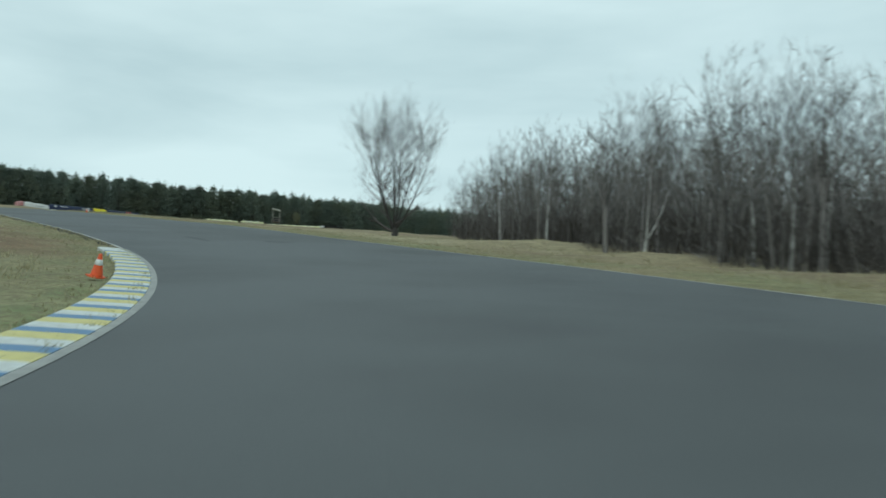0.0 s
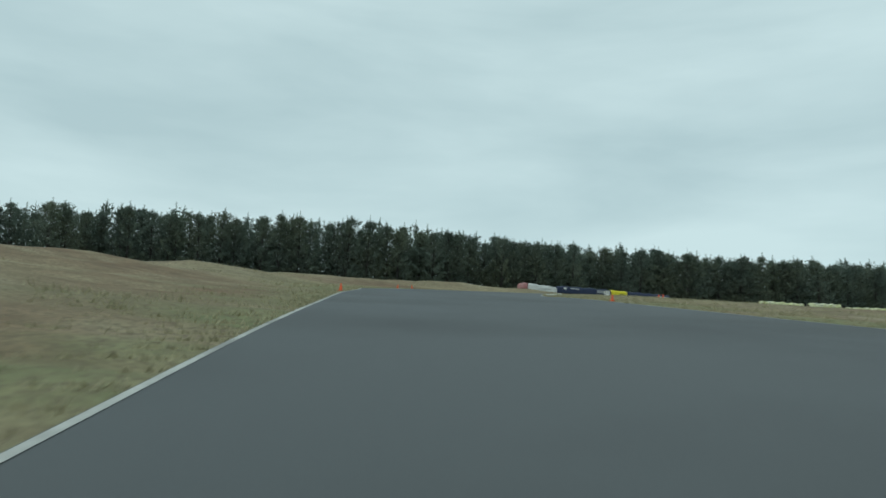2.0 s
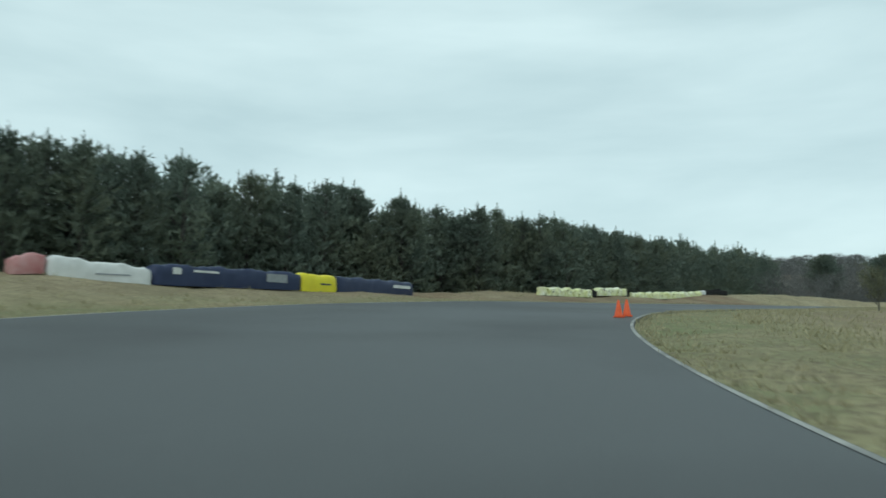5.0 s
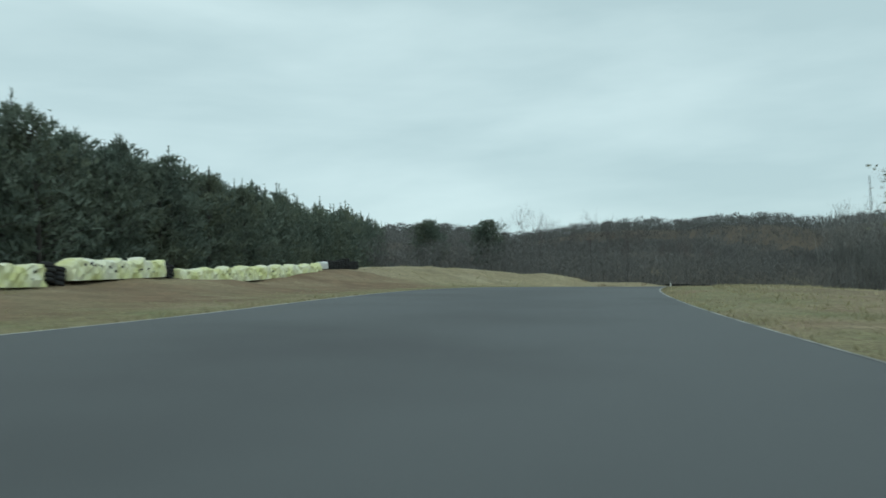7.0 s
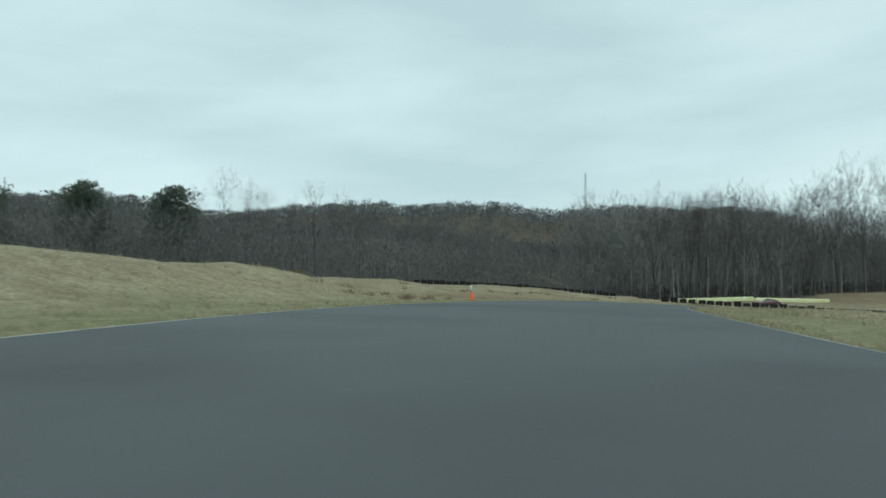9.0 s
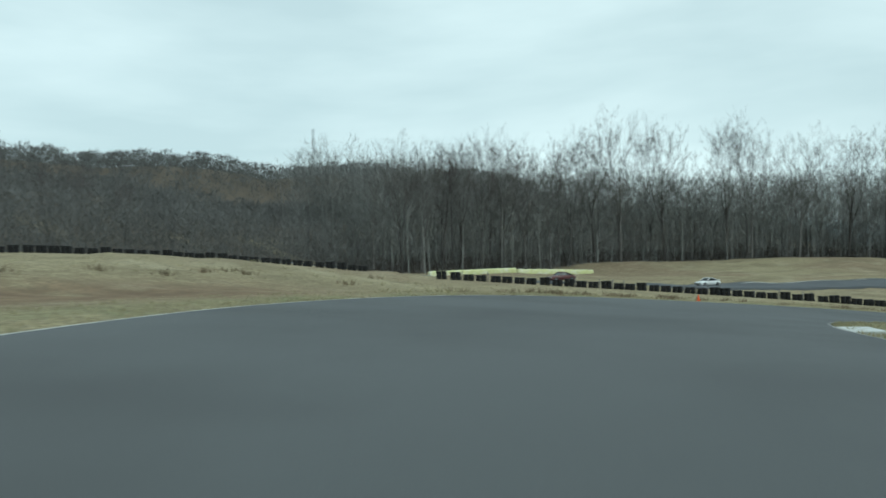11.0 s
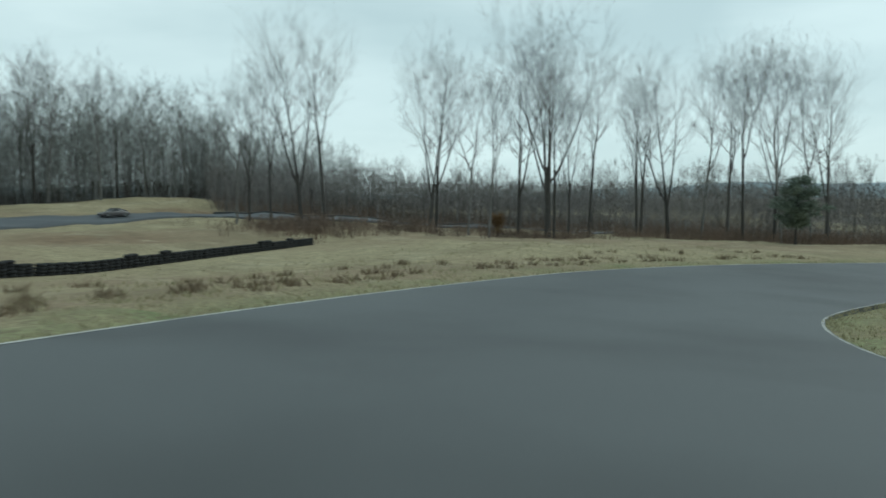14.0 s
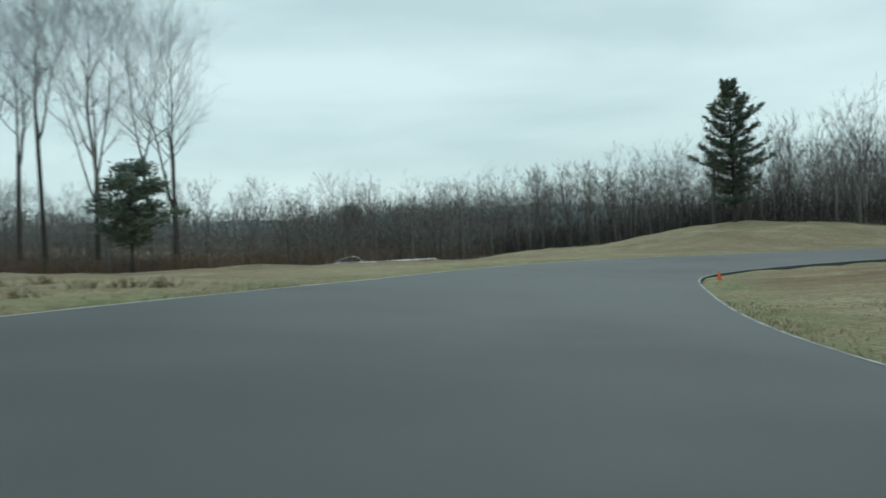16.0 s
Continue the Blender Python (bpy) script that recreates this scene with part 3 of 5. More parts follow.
def strip(name, s0, s1, step, offs, mat, up, skirt=0.0, label="", parent=None, kind="", category=""):
    """A strip along the road between offsets given as functions of the half width."""
    ss = np.arange(s0, s1 + step / 2, step)
    vs, fs = [], []
    n = len(offs)
    for s in ss:
        h = np.interp(s, RS, RH)
        row = [road_point(s, o(h), up) for o in offs]
        if skirt:
            a, b = row[0], row[-1]
            row = [(a[0], a[1], a[2] - skirt)] + row + [(b[0], b[1], b[2] - skirt)]
        vs += row
    m = n + (2 if skirt else 0)
    for i in range(len(ss) - 1):
        for j in range(m - 1):
            a = i * m + j
            fs.append((a, a + 1, a + m + 1, a + m))
    ob = mesh_object(name, vs, fs, mat, parent)
    return tagged(ob, label, category, kind=kind)


ROAD_END = RS[-1] - 2
road = strip("road", -34, ROAD_END, 1.5, [lambda h, f=f: h * f for f in np.linspace(-1, 1, 11)], M_ASPHALT, 0.0, 0.5,
             "grey asphalt race track, worn and slightly patched", kind="structure", category="road")

for side, s0, s1, mat, wide in ((-1, 39.5, ROAD_END, M_LINE, 0.12), (1, -30, 126.0, M_LINE, 0.11), (1, 139.8, ROAD_END, M_WORNLINE, 0.10)):
    strip("edge_line", s0, s1, 1.2, [lambda h, o=o, side=side: side * (h - o) for o in ((wide, 0.02) if side > 0 else (0.02, wide))],
          mat, 0.006, label="worn white painted line along the track's edge", kind="structure", category="road marking")


# Rubber laid down along the driven line darkens the asphalt.
def rubber_line():
    rows, cols = np.arange(-34, ROAD_END + 0.75, 1.5), 13
    val = []
    for s in rows:
        h = np.interp(s, RS, RH)
        mid = 0.45 * h * math.sin(s / 41.0 + 0.6)
        for f in np.concatenate([[-1], np.linspace(-1, 1, 11), [1]]):
            val.append(math.exp(-((h * f - mid) / (0.34 * h)) ** 2) * (0.75 + 0.25 * math.sin(s / 9.0)))
    a = road.data.attributes.new("rubber", "FLOAT", "POINT")
    a.data.foreach_set("value", np.array(val[:len(road.data.vertices)], np.float32))
    t = M_ASPHALT.node_tree
    b = t.nodes["Principled BSDF"]
    src = b.inputs["Base Color"].links[0].from_socket
    at = t.nodes.new("ShaderNodeAttribute")
    at.attribute_name = "rubber"
    geo = t.nodes.new("ShaderNodeNewGeometry")
    nz = t.nodes.new("ShaderNodeTexNoise")
    nz.inputs["Scale"].default_value = 0.8
    nz.inputs["Detail"].default_value = 4
    t.links.new(geo.outputs["Position"], nz.inputs["Vector"])
    mul = t.nodes.new("ShaderNodeMath")
    mul.operation = "MULTIPLY"
    t.links.new(at.outputs["Fac"], mul.inputs[0])
    t.links.new(nz.outputs["Fac"], mul.inputs[1])
    mix = t.nodes.new("ShaderNodeMix")
    mix.data_type = "RGBA"
    t.links.new(mul.outputs[0], mix.inputs[0])
    t.links.new(src, mix.inputs[6])
    mix.inputs[7].default_value = (0.046, 0.049, 0.051, 1)
    t.links.new(mix.outputs[2], b.inputs["Base Color"])


rubber_line()


# A dark repair in the asphalt, and a second one where the cars cross it.
for s0, off, ln, wd in ((47.0, 1.4, 0.9, 0.8), (48.6, -2.6, 2.2, 0.3)):
    vs = []
    for k in range(14):
        a = k * 6.2832 / 14
        r = 1 + 0.12 * math.sin(3 * a + s0) + 0.07 * math.sin(7 * a)
        vs.append(road_point(s0 + ln * r * math.cos(a), off + wd * r * math.sin(a), 0.006))
    tagged(mesh_object("asphalt_patch", vs, [tuple(range(14))], M_PATCH), "dark tarred repair patch in the track", "road patch", kind="structure")


# ---- kerbs: painted blocks, white, yellow and blue, rising away from the track ----
def kerb(s0, s1, side, label, white_tail=0.0):
    k = root("kerb", Matrix(), label, "kerb", kind="structure")
    s, n = s0, 0
    while s < s1:
        colour, length = ((M_WHITE, 0.6), (M_YELLOW, 0.62), (M_BLUE, 0.48))[n % 3]
        if s > s1 - white_tail:
            colour = M_WHITE
        e = min(s + length, s1)
        vs = []
        for q in (s + 0.006, e - 0.006):
            h = np.interp(q, RS, RH)
            for o, up in ((0.0, -0.25), (0.0, 0.015), (0.12, 0.03), (0.85, 0.085), (0.9, 0.06), (0.9, -0.25)):
                vs.append(road_point(q, side * (h + o), up))
        fs = [(i, i + 1, i + 7, i + 6) for i in range(5)] + [(0, 6, 11, 5), (5, 4, 3, 2, 1, 0), (6, 7, 8, 9, 10, 11)]
        if side < 0:
            fs = [f[::-1] for f in fs]
        mesh_object("kerb_block", vs, fs, colour, k)
        s, n = e, n + 1
    ss = np.arange(s0, s1 + 0.1, 0.8)
    vs, fs = [], []
    for q in ss:
        h = np.interp(q, RS, RH)
        vs += [road_point(q, side * (h - 0.16), 0.007), road_point(q, side * (h - 0.01), 0.012)]
    for i in range(len(ss) - 1):
        fs.append((2 * i, 2 * i + 1, 2 * i + 3, 2 * i + 2))
    mesh_object("kerb_edge_strip", vs, fs, M_CONCRETE, k, "pale concrete strip along the kerb")
    return k


kerb(-12, 39.5, -1, "white, yellow and blue painted kerb inside the bend", 1.6)
kerb(128.4, 139.6, 1, "white, yellow and blue painted kerb beside the turn board", 1.9)
kerb(330.3, 334, 1, "white painted kerb at the start of the long right bend", 11)


# ---- bare trees ----
class Lump:
    """Vertices and triangles that grow into one mesh."""

    def __init__(self):
        self.v, self.f, self.n = [], [], 0

    def add(self, v, f):
        v = np.asarray(v, np.float32).reshape(-1, 3)
        self.v.append(v)
        self.f.append(np.asarray(f, np.int32).reshape(-1, 3) + self.n)
        self.n += len(v)

    def tube(self, pts, radii, sides):
        pts = np.asarray(pts, float)
        d = np.gradient(pts, axis=0)
        d /= np.linalg.norm(d, axis=1)[:, None] + 1e-9
        a = np.cross(d, np.array([0.31, 0.95, 0.1]))
        a /= np.linalg.norm(a, axis=1)[:, None] + 1e-9
        b = np.cross(d, a)
        ang = np.arange(sides) * 2 * math.pi / sides
        ring = pts[:, None] + np.asarray(radii)[:, None, None] * (np.cos(ang)[None, :, None] * a[:, None] + np.sin(ang)[None, :, None] * b[:, None])
        i, j = np.meshgrid(np.arange(len(pts) - 1) * sides, np.arange(sides), indexing="ij")
        p, q = (i + j).ravel(), (i + (j + 1) % sides).ravel()
        self.add(ring, np.concatenate([np.stack([p, q, q + sides], 1), np.stack([p, q + sides, p + sides], 1)]))

    def slivers(self, p, q, w, rng, flat=False):
        """Twigs: thin three-sided spikes from the points p to the points q; flat: blades, for far growth."""
        p, q = np.atleast_2d(p), np.atleast_2d(q)
        n = len(p)
        d = q - p
        a = np.cross(d, rng.standard_normal((n, 3)))
        a *= (w / (np.linalg.norm(a, axis=1) + 1e-9))[:, None] if np.ndim(w) else w / (np.linalg.norm(a, axis=1)[:, None] + 1e-9)
        if flat:
            self.add(np.stack([p + a, p - a, q], 1), np.arange(n * 3).reshape(-1, 3))
            return
        b = np.cross(d, a)
        b *= (np.linalg.norm(a, axis=1) / (np.linalg.norm(b, axis=1) + 1e-9))[:, None]
        v = np.stack([p + a, p - 0.5 * a + 0.87 * b, p - 0.5 * a - 0.87 * b, q], 1)
        o = np.arange(n)[:, None] * 4
        self.add(v, np.concatenate([o + [0, 1, 3], o + [1, 2, 3], o + [2, 0, 3]], 1))

    def arrays(self):
        return np.concatenate(self.v), np.concatenate(self.f)


def unit(v):
    return v / (np.linalg.norm(v, axis=-1, keepdims=True) + 1e-9)


def limb(start, way, length, r0, n, rng, lift=0.15, wander=0.12, taper=0.8):
    pts, d = [np.array(start, float)], unit(np.array(way, float))
    for i in range(n):
        d = unit(d + rng.standard_normal(3) * wander + np.array([0, 0, lift / n]))
        pts.append(pts[-1] + d * length / n)
    radii = r0 * (1 - taper * np.linspace(0, 1, n + 1) ** 0.9)
    return np.array(pts), radii


def along(pts, f):
    i = min(f * (len(pts) - 1), len(pts) - 1.001)
    return pts[int(i)] + (pts[int(i) + 1] - pts[int(i)]) * (i - int(i))


def shoots(p, q, count, rng, spread, up, share):
    """Side shoots from the segments p to q: their starts and ends."""
    i = np.repeat(np.arange(len(p)), count)
    d = (q - p)[i]
    ln = np.linalg.norm(d, axis=1, keepdims=True)
    g = rng.uniform(0.12, 1.0, (len(i), 1))
    start = p[i] + d * g
    way = unit(d / (ln + 1e-9) + rng.standard_normal((len(i), 3)) * spread + np.array([0, 0, up]))
    return start, start + way * ln * share * (1.25 - 0.6 * g) * rng.uniform(0.65, 1.2, (len(i), 1))


def bare_tree(seed, height, girth, stems=1, fork=0.35, crown=0.17, clear=0.45, branches=16, subs=8, twigs=6, ends=3, twig=0.008, lean=0.03, steep=0.8, flat=False, low=()):
    """Trunk and crown of a leafless tree: one or more long straight stems, ascending boughs within a domed outline, and a haze of fine twigs."""
    rng = np.random.default_rng(seed)
    trunk, top = Lump(), Lump()
    n = 5 if flat else 9

    def line(p, q, bow=0.0):
        t = np.linspace(0, 1, n)[:, None]
        wob = np.cumsum(rng.normal(0, 0.009 * height, (n, 3)) * np.array([1, 1, 0]), 0)
        pts = p + (q - p) * t + wob * t * 0.8
        pts[:, :2] += ((q - p)[:2] * (t ** 0.7 - t)) * bow
        return pts

    lean2 = rng.normal(0, lean, 2) * height
    lines = []
    if stems == 1:
        pts = line(np.array([0, 0, -0.4]), np.array([lean2[0], lean2[1], height * 0.95]))
        rad = girth * (1 - 0.95 * np.linspace(0, 1, n) ** 0.85)
        rad[0] *= 1.3
        trunk.tube(pts, rad, 4 if flat else 7)
        lines.append((pts, rad, crown * height))
    else:
        node = np.array([lean2[0] * fork, lean2[1] * fork, height * fork])
        trunk.tube([(0, 0, -0.4), node * 0.5 * (1, 1, 1), node], [girth * 1.3, girth, girth * 0.92], 4 if flat else 7)
        for k in range(stems):
            az = 6.28 * (k + rng.uniform(-0.25, 0.25)) / stems
            share = rng.uniform(0.3, 0.72) if k else 0.1
            out = crown * height * share * (1.25 if stems > 5 else 1)
            tip = np.array([lean2[0] + math.cos(az) * out, lean2[1] + math.sin(az) * out, height * (0.93 - 0.42 * share ** 1.5 * (1 - 0.6 * fork) + rng.normal() * 0.03)])
            pts = line(node * (rng.uniform(0.55, 1.0) if k else 1.0), tip, 0.75)
            rad = girth * 1.05 / math.sqrt(stems) * (1 - 0.9 * np.linspace(0, 1, n) ** 0.8)
            trunk.tube(pts, rad, 3 if flat else 6)
            lines.append((pts, rad, crown * height * (0.74, 0.68, 0.62, 0.56, 0.5, 0.48, 0.42)[stems - 2]))

    segs_p, segs_q, segs_w = [], [], []

    def bough(p, az, ang, ln, r0):
        pts, rad = [p], [r0]
        steps = 2 if flat else 4
        for i in range(steps):
            az += rng.normal() * 0.18
            a = max(0.05, ang - 0.3 * i / steps + rng.normal() * 0.08)
            pts.append(pts[-1] + np.array([math.sin(a) * math.cos(az), math.sin(a) * math.sin(az), math.cos(a)]) * ln / steps)
            rad.append(r0 * (1 - 0.85 * (i + 1) / steps))
        top.tube(np.array(pts), rad, 3 if flat else 4)
        for a, b, w in zip(pts, pts[1:], rad):
            segs_p.append(a), segs_q.append(a + (b - a) * steps * 0.62), segs_w.append(w)

    for pts, rad, reach in lines:
        z = pts[:, 2] / height
        t = np.linspace(0, 1, n)
        a0 = rng.uniform(0, 6.28)
        lo = max(clear, z[0] + 0.04)
        for k in range(branches):
            u = (k + rng.uniform(0, 0.9)) / branches
            f = np.interp(lo + (0.97 - lo) * u, z, t)
            p = np.array([np.interp(f, t, pts[:, c]) for c in range(3)])
            env = (0.6 + 0.4 * min(1, u / 0.3)) * math.sqrt(1 - u ** 2.6) * 0.92 + 0.14
            az = a0 + k * 2.4 + rng.normal() * 0.3
            ang = steep - 0.45 * u + rng.normal() * 0.1
            ln = reach * env * rng.uniform(0.65, 1.1) / max(0.42, math.sin(ang - 0.12))
            bough(p, az, ang, ln, min(np.interp(f, t, rad) * 0.6, 0.012 * ln + 0.014))
    for az, ang, f, ln in low:
        bough(np.array([0, 0, height * f]), az, ang, height * ln, girth * 0.42)
    p, q, w = np.array(segs_p), np.array(segs_q), np.array(segs_w)
    per = max(1, round(subs / (2 if flat else 4)))
    p1, q1 = shoots(p, q, per, rng, 0.44, 0.06, 0.7)
    top.slivers(p1, q1, np.maximum(np.repeat(w, per) * 0.32, twig * 1.3), rng, flat)
    p2, q2 = shoots(p1, q1, twigs, rng, 0.29, 0.07, 0.8)
    top.slivers(p2, q2, twig, rng, True)
    if ends:
        p3, q3 = shoots(p2, q2, ends, rng, 0.28, 0.07, 0.75)
        top.slivers(p3, q3, twig * 0.7, rng, True)
    grown = np.percentile(np.concatenate(top.v)[:, 2], 99.7)
    for lump in (trunk, top):
        for v in lump.v:
            v *= height / grown
    return trunk, top


def mesh_of(name, lump, mat):
    return fast_mesh(name, *lump.arrays(), mat)


def tree_meshes(seed, bark, **kw):
    t, c = bare_tree(seed, **kw)
    return mesh_of("trunk", t, bark), mesh_of("crown", c, M_TWIG)


def plant_tree(name, meshes, x, y, turn, size, label, group=""):
    e = root(name, pose(x, y, ground_at(x, y), 0, 0, turn) @ Matrix.Scale(size, 4), label, "tree", group)
    for n, me in zip(("trunk", "crown"), meshes):
        new(n, me).parent = e
    return e


# The broad tree that stands alone at the end of the wood.
lone = tree_meshes(7, M_BARK, height=20.6, girth=0.66, stems=8, fork=0.12, crown=0.50, clear=0.25, branches=15, subs=12, twigs=7, ends=3, twig=0.0065, steep=0.9,
                   low=((-2.94, 1.1, 0.07, 0.40), (0.06, 1.0, 0.15, 0.3), (2.2, 0.95, 0.13, 0.3)))
plant_tree("lone_tree", lone, -6.9, 107, 0, 1.0, "bare broad multi-stemmed tree with spreading grey crown")

# Tall bare trees along the east side.
TALL = [tree_meshes(20 + i, M_PALEBARK if i in (2, 7) else M_BARK, height=28.5, girth=(0.24, 0.34, 0.19, 0.25, 0.22, 0.40, 0.27, 0.20)[i], stems=(3, 3, 3, 3, 2, 5, 3, 2)[i],
                    fork=(0.46, 0.30, 0.48, 0.42, 0.55, 0.36, 0.44, 0.46)[i], crown=(0.21, 0.24, 0.19, 0.22, 0.17, 0.30, 0.22, 0.20)[i], clear=(0.50, 0.44, 0.52, 0.46, 0.60, 0.44, 0.50, 0.46)[i],
                    branches=(11, 12, 11, 11, 14, 11, 11, 15)[i], steep=0.85, subs=12, twigs=6, ends=3, twig=0.0048, lean=0.05) for i in range(8)]
EAST_ROW = [(163.6, 172.9, 1.0, 1), (161, 171, 0.92, 4), (166, 176, 0.88, 3), (153, 159.5, 0.92, 1), (150.5, 161, 0.95, 3), (147.5, 158, 0.86, 0), (140, 150.6, 1.16, 5),
            (142.5, 147, 1.0, 4), (138, 152, 0.85, 0), (146, 149, 0.95, 1), (141, 144, 0.8, 3), (136, 147, 0.84, 4), (140.3, 126, 1.0, 0), (138, 129, 0.9, 3), (133, 130, 1.0, 1),
            (129, 128, 0.98, 2), (126, 126, 1.0, 0), (122.5, 129, 1.0, 4), (119, 127, 1.0, 3), (117, 130, 0.98, 2), (111.9, 128.2, 0.93, 1),
            (171, 178, 0.8, 0), (177, 172, 0.78, 3), (114.5, 126, 0.97, 0), (144, 158, 0.8, 2)]
for i, (x, y, sz, v) in enumerate(EAST_ROW):
    v = 6 if v == 3 and i % 2 else 7 if v == 0 and i % 2 else v
    plant_tree("bare_tree", TALL[v], x, y, 47 * i, sz, "tall slender bare tree with high fanning crown", "tree row beyond the bend")

# Birches and thin pale trees that stand out along the verge of the inner wood.
BIRCH = [tree_meshes(40 + i, M_BIRCH, height=13.5, girth=0.19, stems=3 if i == 0 else 1, fork=0.10, crown=0.30 if i == 0 else 0.19, clear=0.30 if i == 0 else 0.45, branches=15, subs=12, twigs=7, ends=3, twig=0.0045, lean=0.05) for i in range(2)]
for x, y, sz, v in ((12.2, 46.5, 0.78, 0), (16.2, 40.0, 0.8, 1), (17.0, 37.5, 0.85, 1), (17.8, 35.8, 0.75, 1), (8.8, 66, 0.8, 1), (6, 82, 0.85, 1)):
    plant_tree("birch", BIRCH[v], x, y, 70 * x, sz, "pale white-barked bare birch at the wood's edge", "birches")

# ---- woods ----
def plant_lumps(name, packs, spots, rng, sizes, mat, label, category="woodland", grown=lambda x, y: 1.0):
    """Copies of a few shapes at many places, joined into one mesh."""
    vs, fs, n = [], [], 0
    if not spots:
        return
    for (x, y), z in zip(spots, land([p[0] for p in spots], [p[1] for p in spots])):
        v, f = packs[rng.randrange(len(packs))]
        a, s = rng.uniform(0, 6.28), rng.uniform(*sizes) * grown(x, y)
        ca, sa = math.cos(a) * s, math.sin(a) * s
        vs.append(np.stack([v[:, 0] * ca - v[:, 1] * sa + x, v[:, 0] * sa + v[:, 1] * ca + y, v[:, 2] * s + z], 1))
        fs.append(f + n)
        n += len(v)
    tagged(new(name, fast_mesh(name, np.concatenate(vs), np.concatenate(fs), mat)), label, category, kind="stuff")


def joined(*lumps):
    vs, fs, n = [], [], 0
    for l in lumps:
        v, f = l.arrays()
        vs.append(v)
        fs.append(f + n)
        n += len(v)
    return np.concatenate(vs), np.concatenate(fs)


def front_distance(poly, count, x, y):
    """Distance to the first segments of a polygon, which face the circuit."""
    if not count:
        return edge_distance(poly, x, y)
    pts = poly[:count + 1]
    return min(edge_distance([a, b], x, y) for a, b in zip(pts, pts[1:]))


def wood(poly, gap, seed, heights, label, mat=None, far=0.0, deep=999, front=0, clear=0.42, grown=lambda x, y: 1.0):
    """A leafless wood, too dense to count, as one joined mesh."""
    rng = random.Random(seed)
    packs = [joined(*bare_tree(seed * 50 + i, height=heights[0] + (heights[1] - heights[0]) * i / 9, girth=0.13 + 0.014 * i, stems=1 + i % 4, fork=0.3 + 0.05 * (i % 4), crown=0.19 + 0.025 * (i % 3),
                               clear=clear + 0.07 * (i % 3 - 1), branches=(14, 8, 6, 5)[i % 4], subs=6, twigs=5, ends=0, twig=0.008 + 0.8 * far, flat=True)) for i in range(10)]
    spots = [p for p in scatter(poly, gap, rng) if to_road([p[0]], [p[1]])[2][0] > 6 and front_distance(poly, front, *p) < deep]
    plant_lumps("woodland", packs, spots, rng, (0.74, 1.06), mat or M_WOOD, label, grown=grown)


def thicket(spots, seed, high, wide, label, w=0.03, twigs=80, low=0.25, sizes=(0.65, 1.1), mat=None, long=0.16, stem=0.07, grown=lambda x, y: 1.0, rise=(0.4, 1.1)):
    """Young trees grown into one another: thin stems under rounded heads of fine twigs."""
    rng = np.random.default_rng(seed)
    packs = []
    for i in range(6):
        lump = Lump()
        lump.tube([(0, 0, -0.5), (rng.normal() * 0.3, rng.normal() * 0.3, high * 0.4), (rng.normal() * 0.6, rng.normal() * 0.6, high * 0.62)], [stem * 1.3, stem, stem * 0.4], 3)
        f = rng.random((twigs, 1)) ** 0.8
        r = wide * np.sqrt(rng.random((twigs, 1))) * np.sin(math.pi * (0.14 + 0.80 * f)) ** 0.6
        az = rng.uniform(0, 6.28, (twigs, 1))
        out = np.concatenate([np.cos(az), np.sin(az)], 1)
        p = np.concatenate([out * r, high * (low + (0.96 - low) * f) - high * 0.06], 1)
        d = unit(np.concatenate([out * 0.45 + rng.normal(0, 0.42, (twigs, 2)), rng.uniform(*rise, (twigs, 1))], 1))
        lump.slivers(p, p + d * high * long * rng.uniform(0.5, 1.1, (twigs, 1)), w, rng, True)
        packs.append(lump.arrays())
    plant_lumps("woodland", packs, spots, random.Random(seed), sizes, mat or M_WOOD, label, grown=grown)


def brush(spots, seed, high, label, mat=None, stems=7, w=0.028, sizes=(0.6, 1.2), twigs=6):
    """Undergrowth: bundles of thin bent stems."""
    rng = np.random.default_rng(seed)
    packs = []
    for _ in range(6):
        lump = Lump()
        p = np.concatenate([rng.normal(0, 0.55, (stems, 2)), np.full((stems, 1), -0.15)], 1)
        d = unit(np.concatenate([rng.normal(0, 0.3, (stems, 2)), np.ones((stems, 1))], 1))
        ln = high * rng.uniform(0.4, 1.0, (stems, 1))
        lump.slivers(p, p + d * ln, w, rng, True)
        for _ in range(twigs):
            b = p + d * ln * rng.uniform(0.25, 0.92, (stems, 1))
            lump.slivers(b, b + unit(d + rng.standard_normal((stems, 3)) * 0.42) * ln * rng.uniform(0.15, 0.34, (stems, 1)), w * 0.75, rng, True)
        packs.append(lump.arrays())
    plant_lumps("undergrowth", packs, spots, random.Random(seed), sizes, mat or M_BRUSH, label, "undergrowth")


def front_band(poly, depth, gap, seed, front=0):
    rng = random.Random(seed)
    return [p for p in scatter(poly, gap, rng) if front_distance(poly, front, *p) < depth]


def far_wood_height(x, y):
    """The far wood is lower towards its southern end."""
    return float(np.interp(y, (90, 110, 130, 150, 175, 210), (0.45, 0.55, 0.74, 0.9, 1.0, 1.0)))


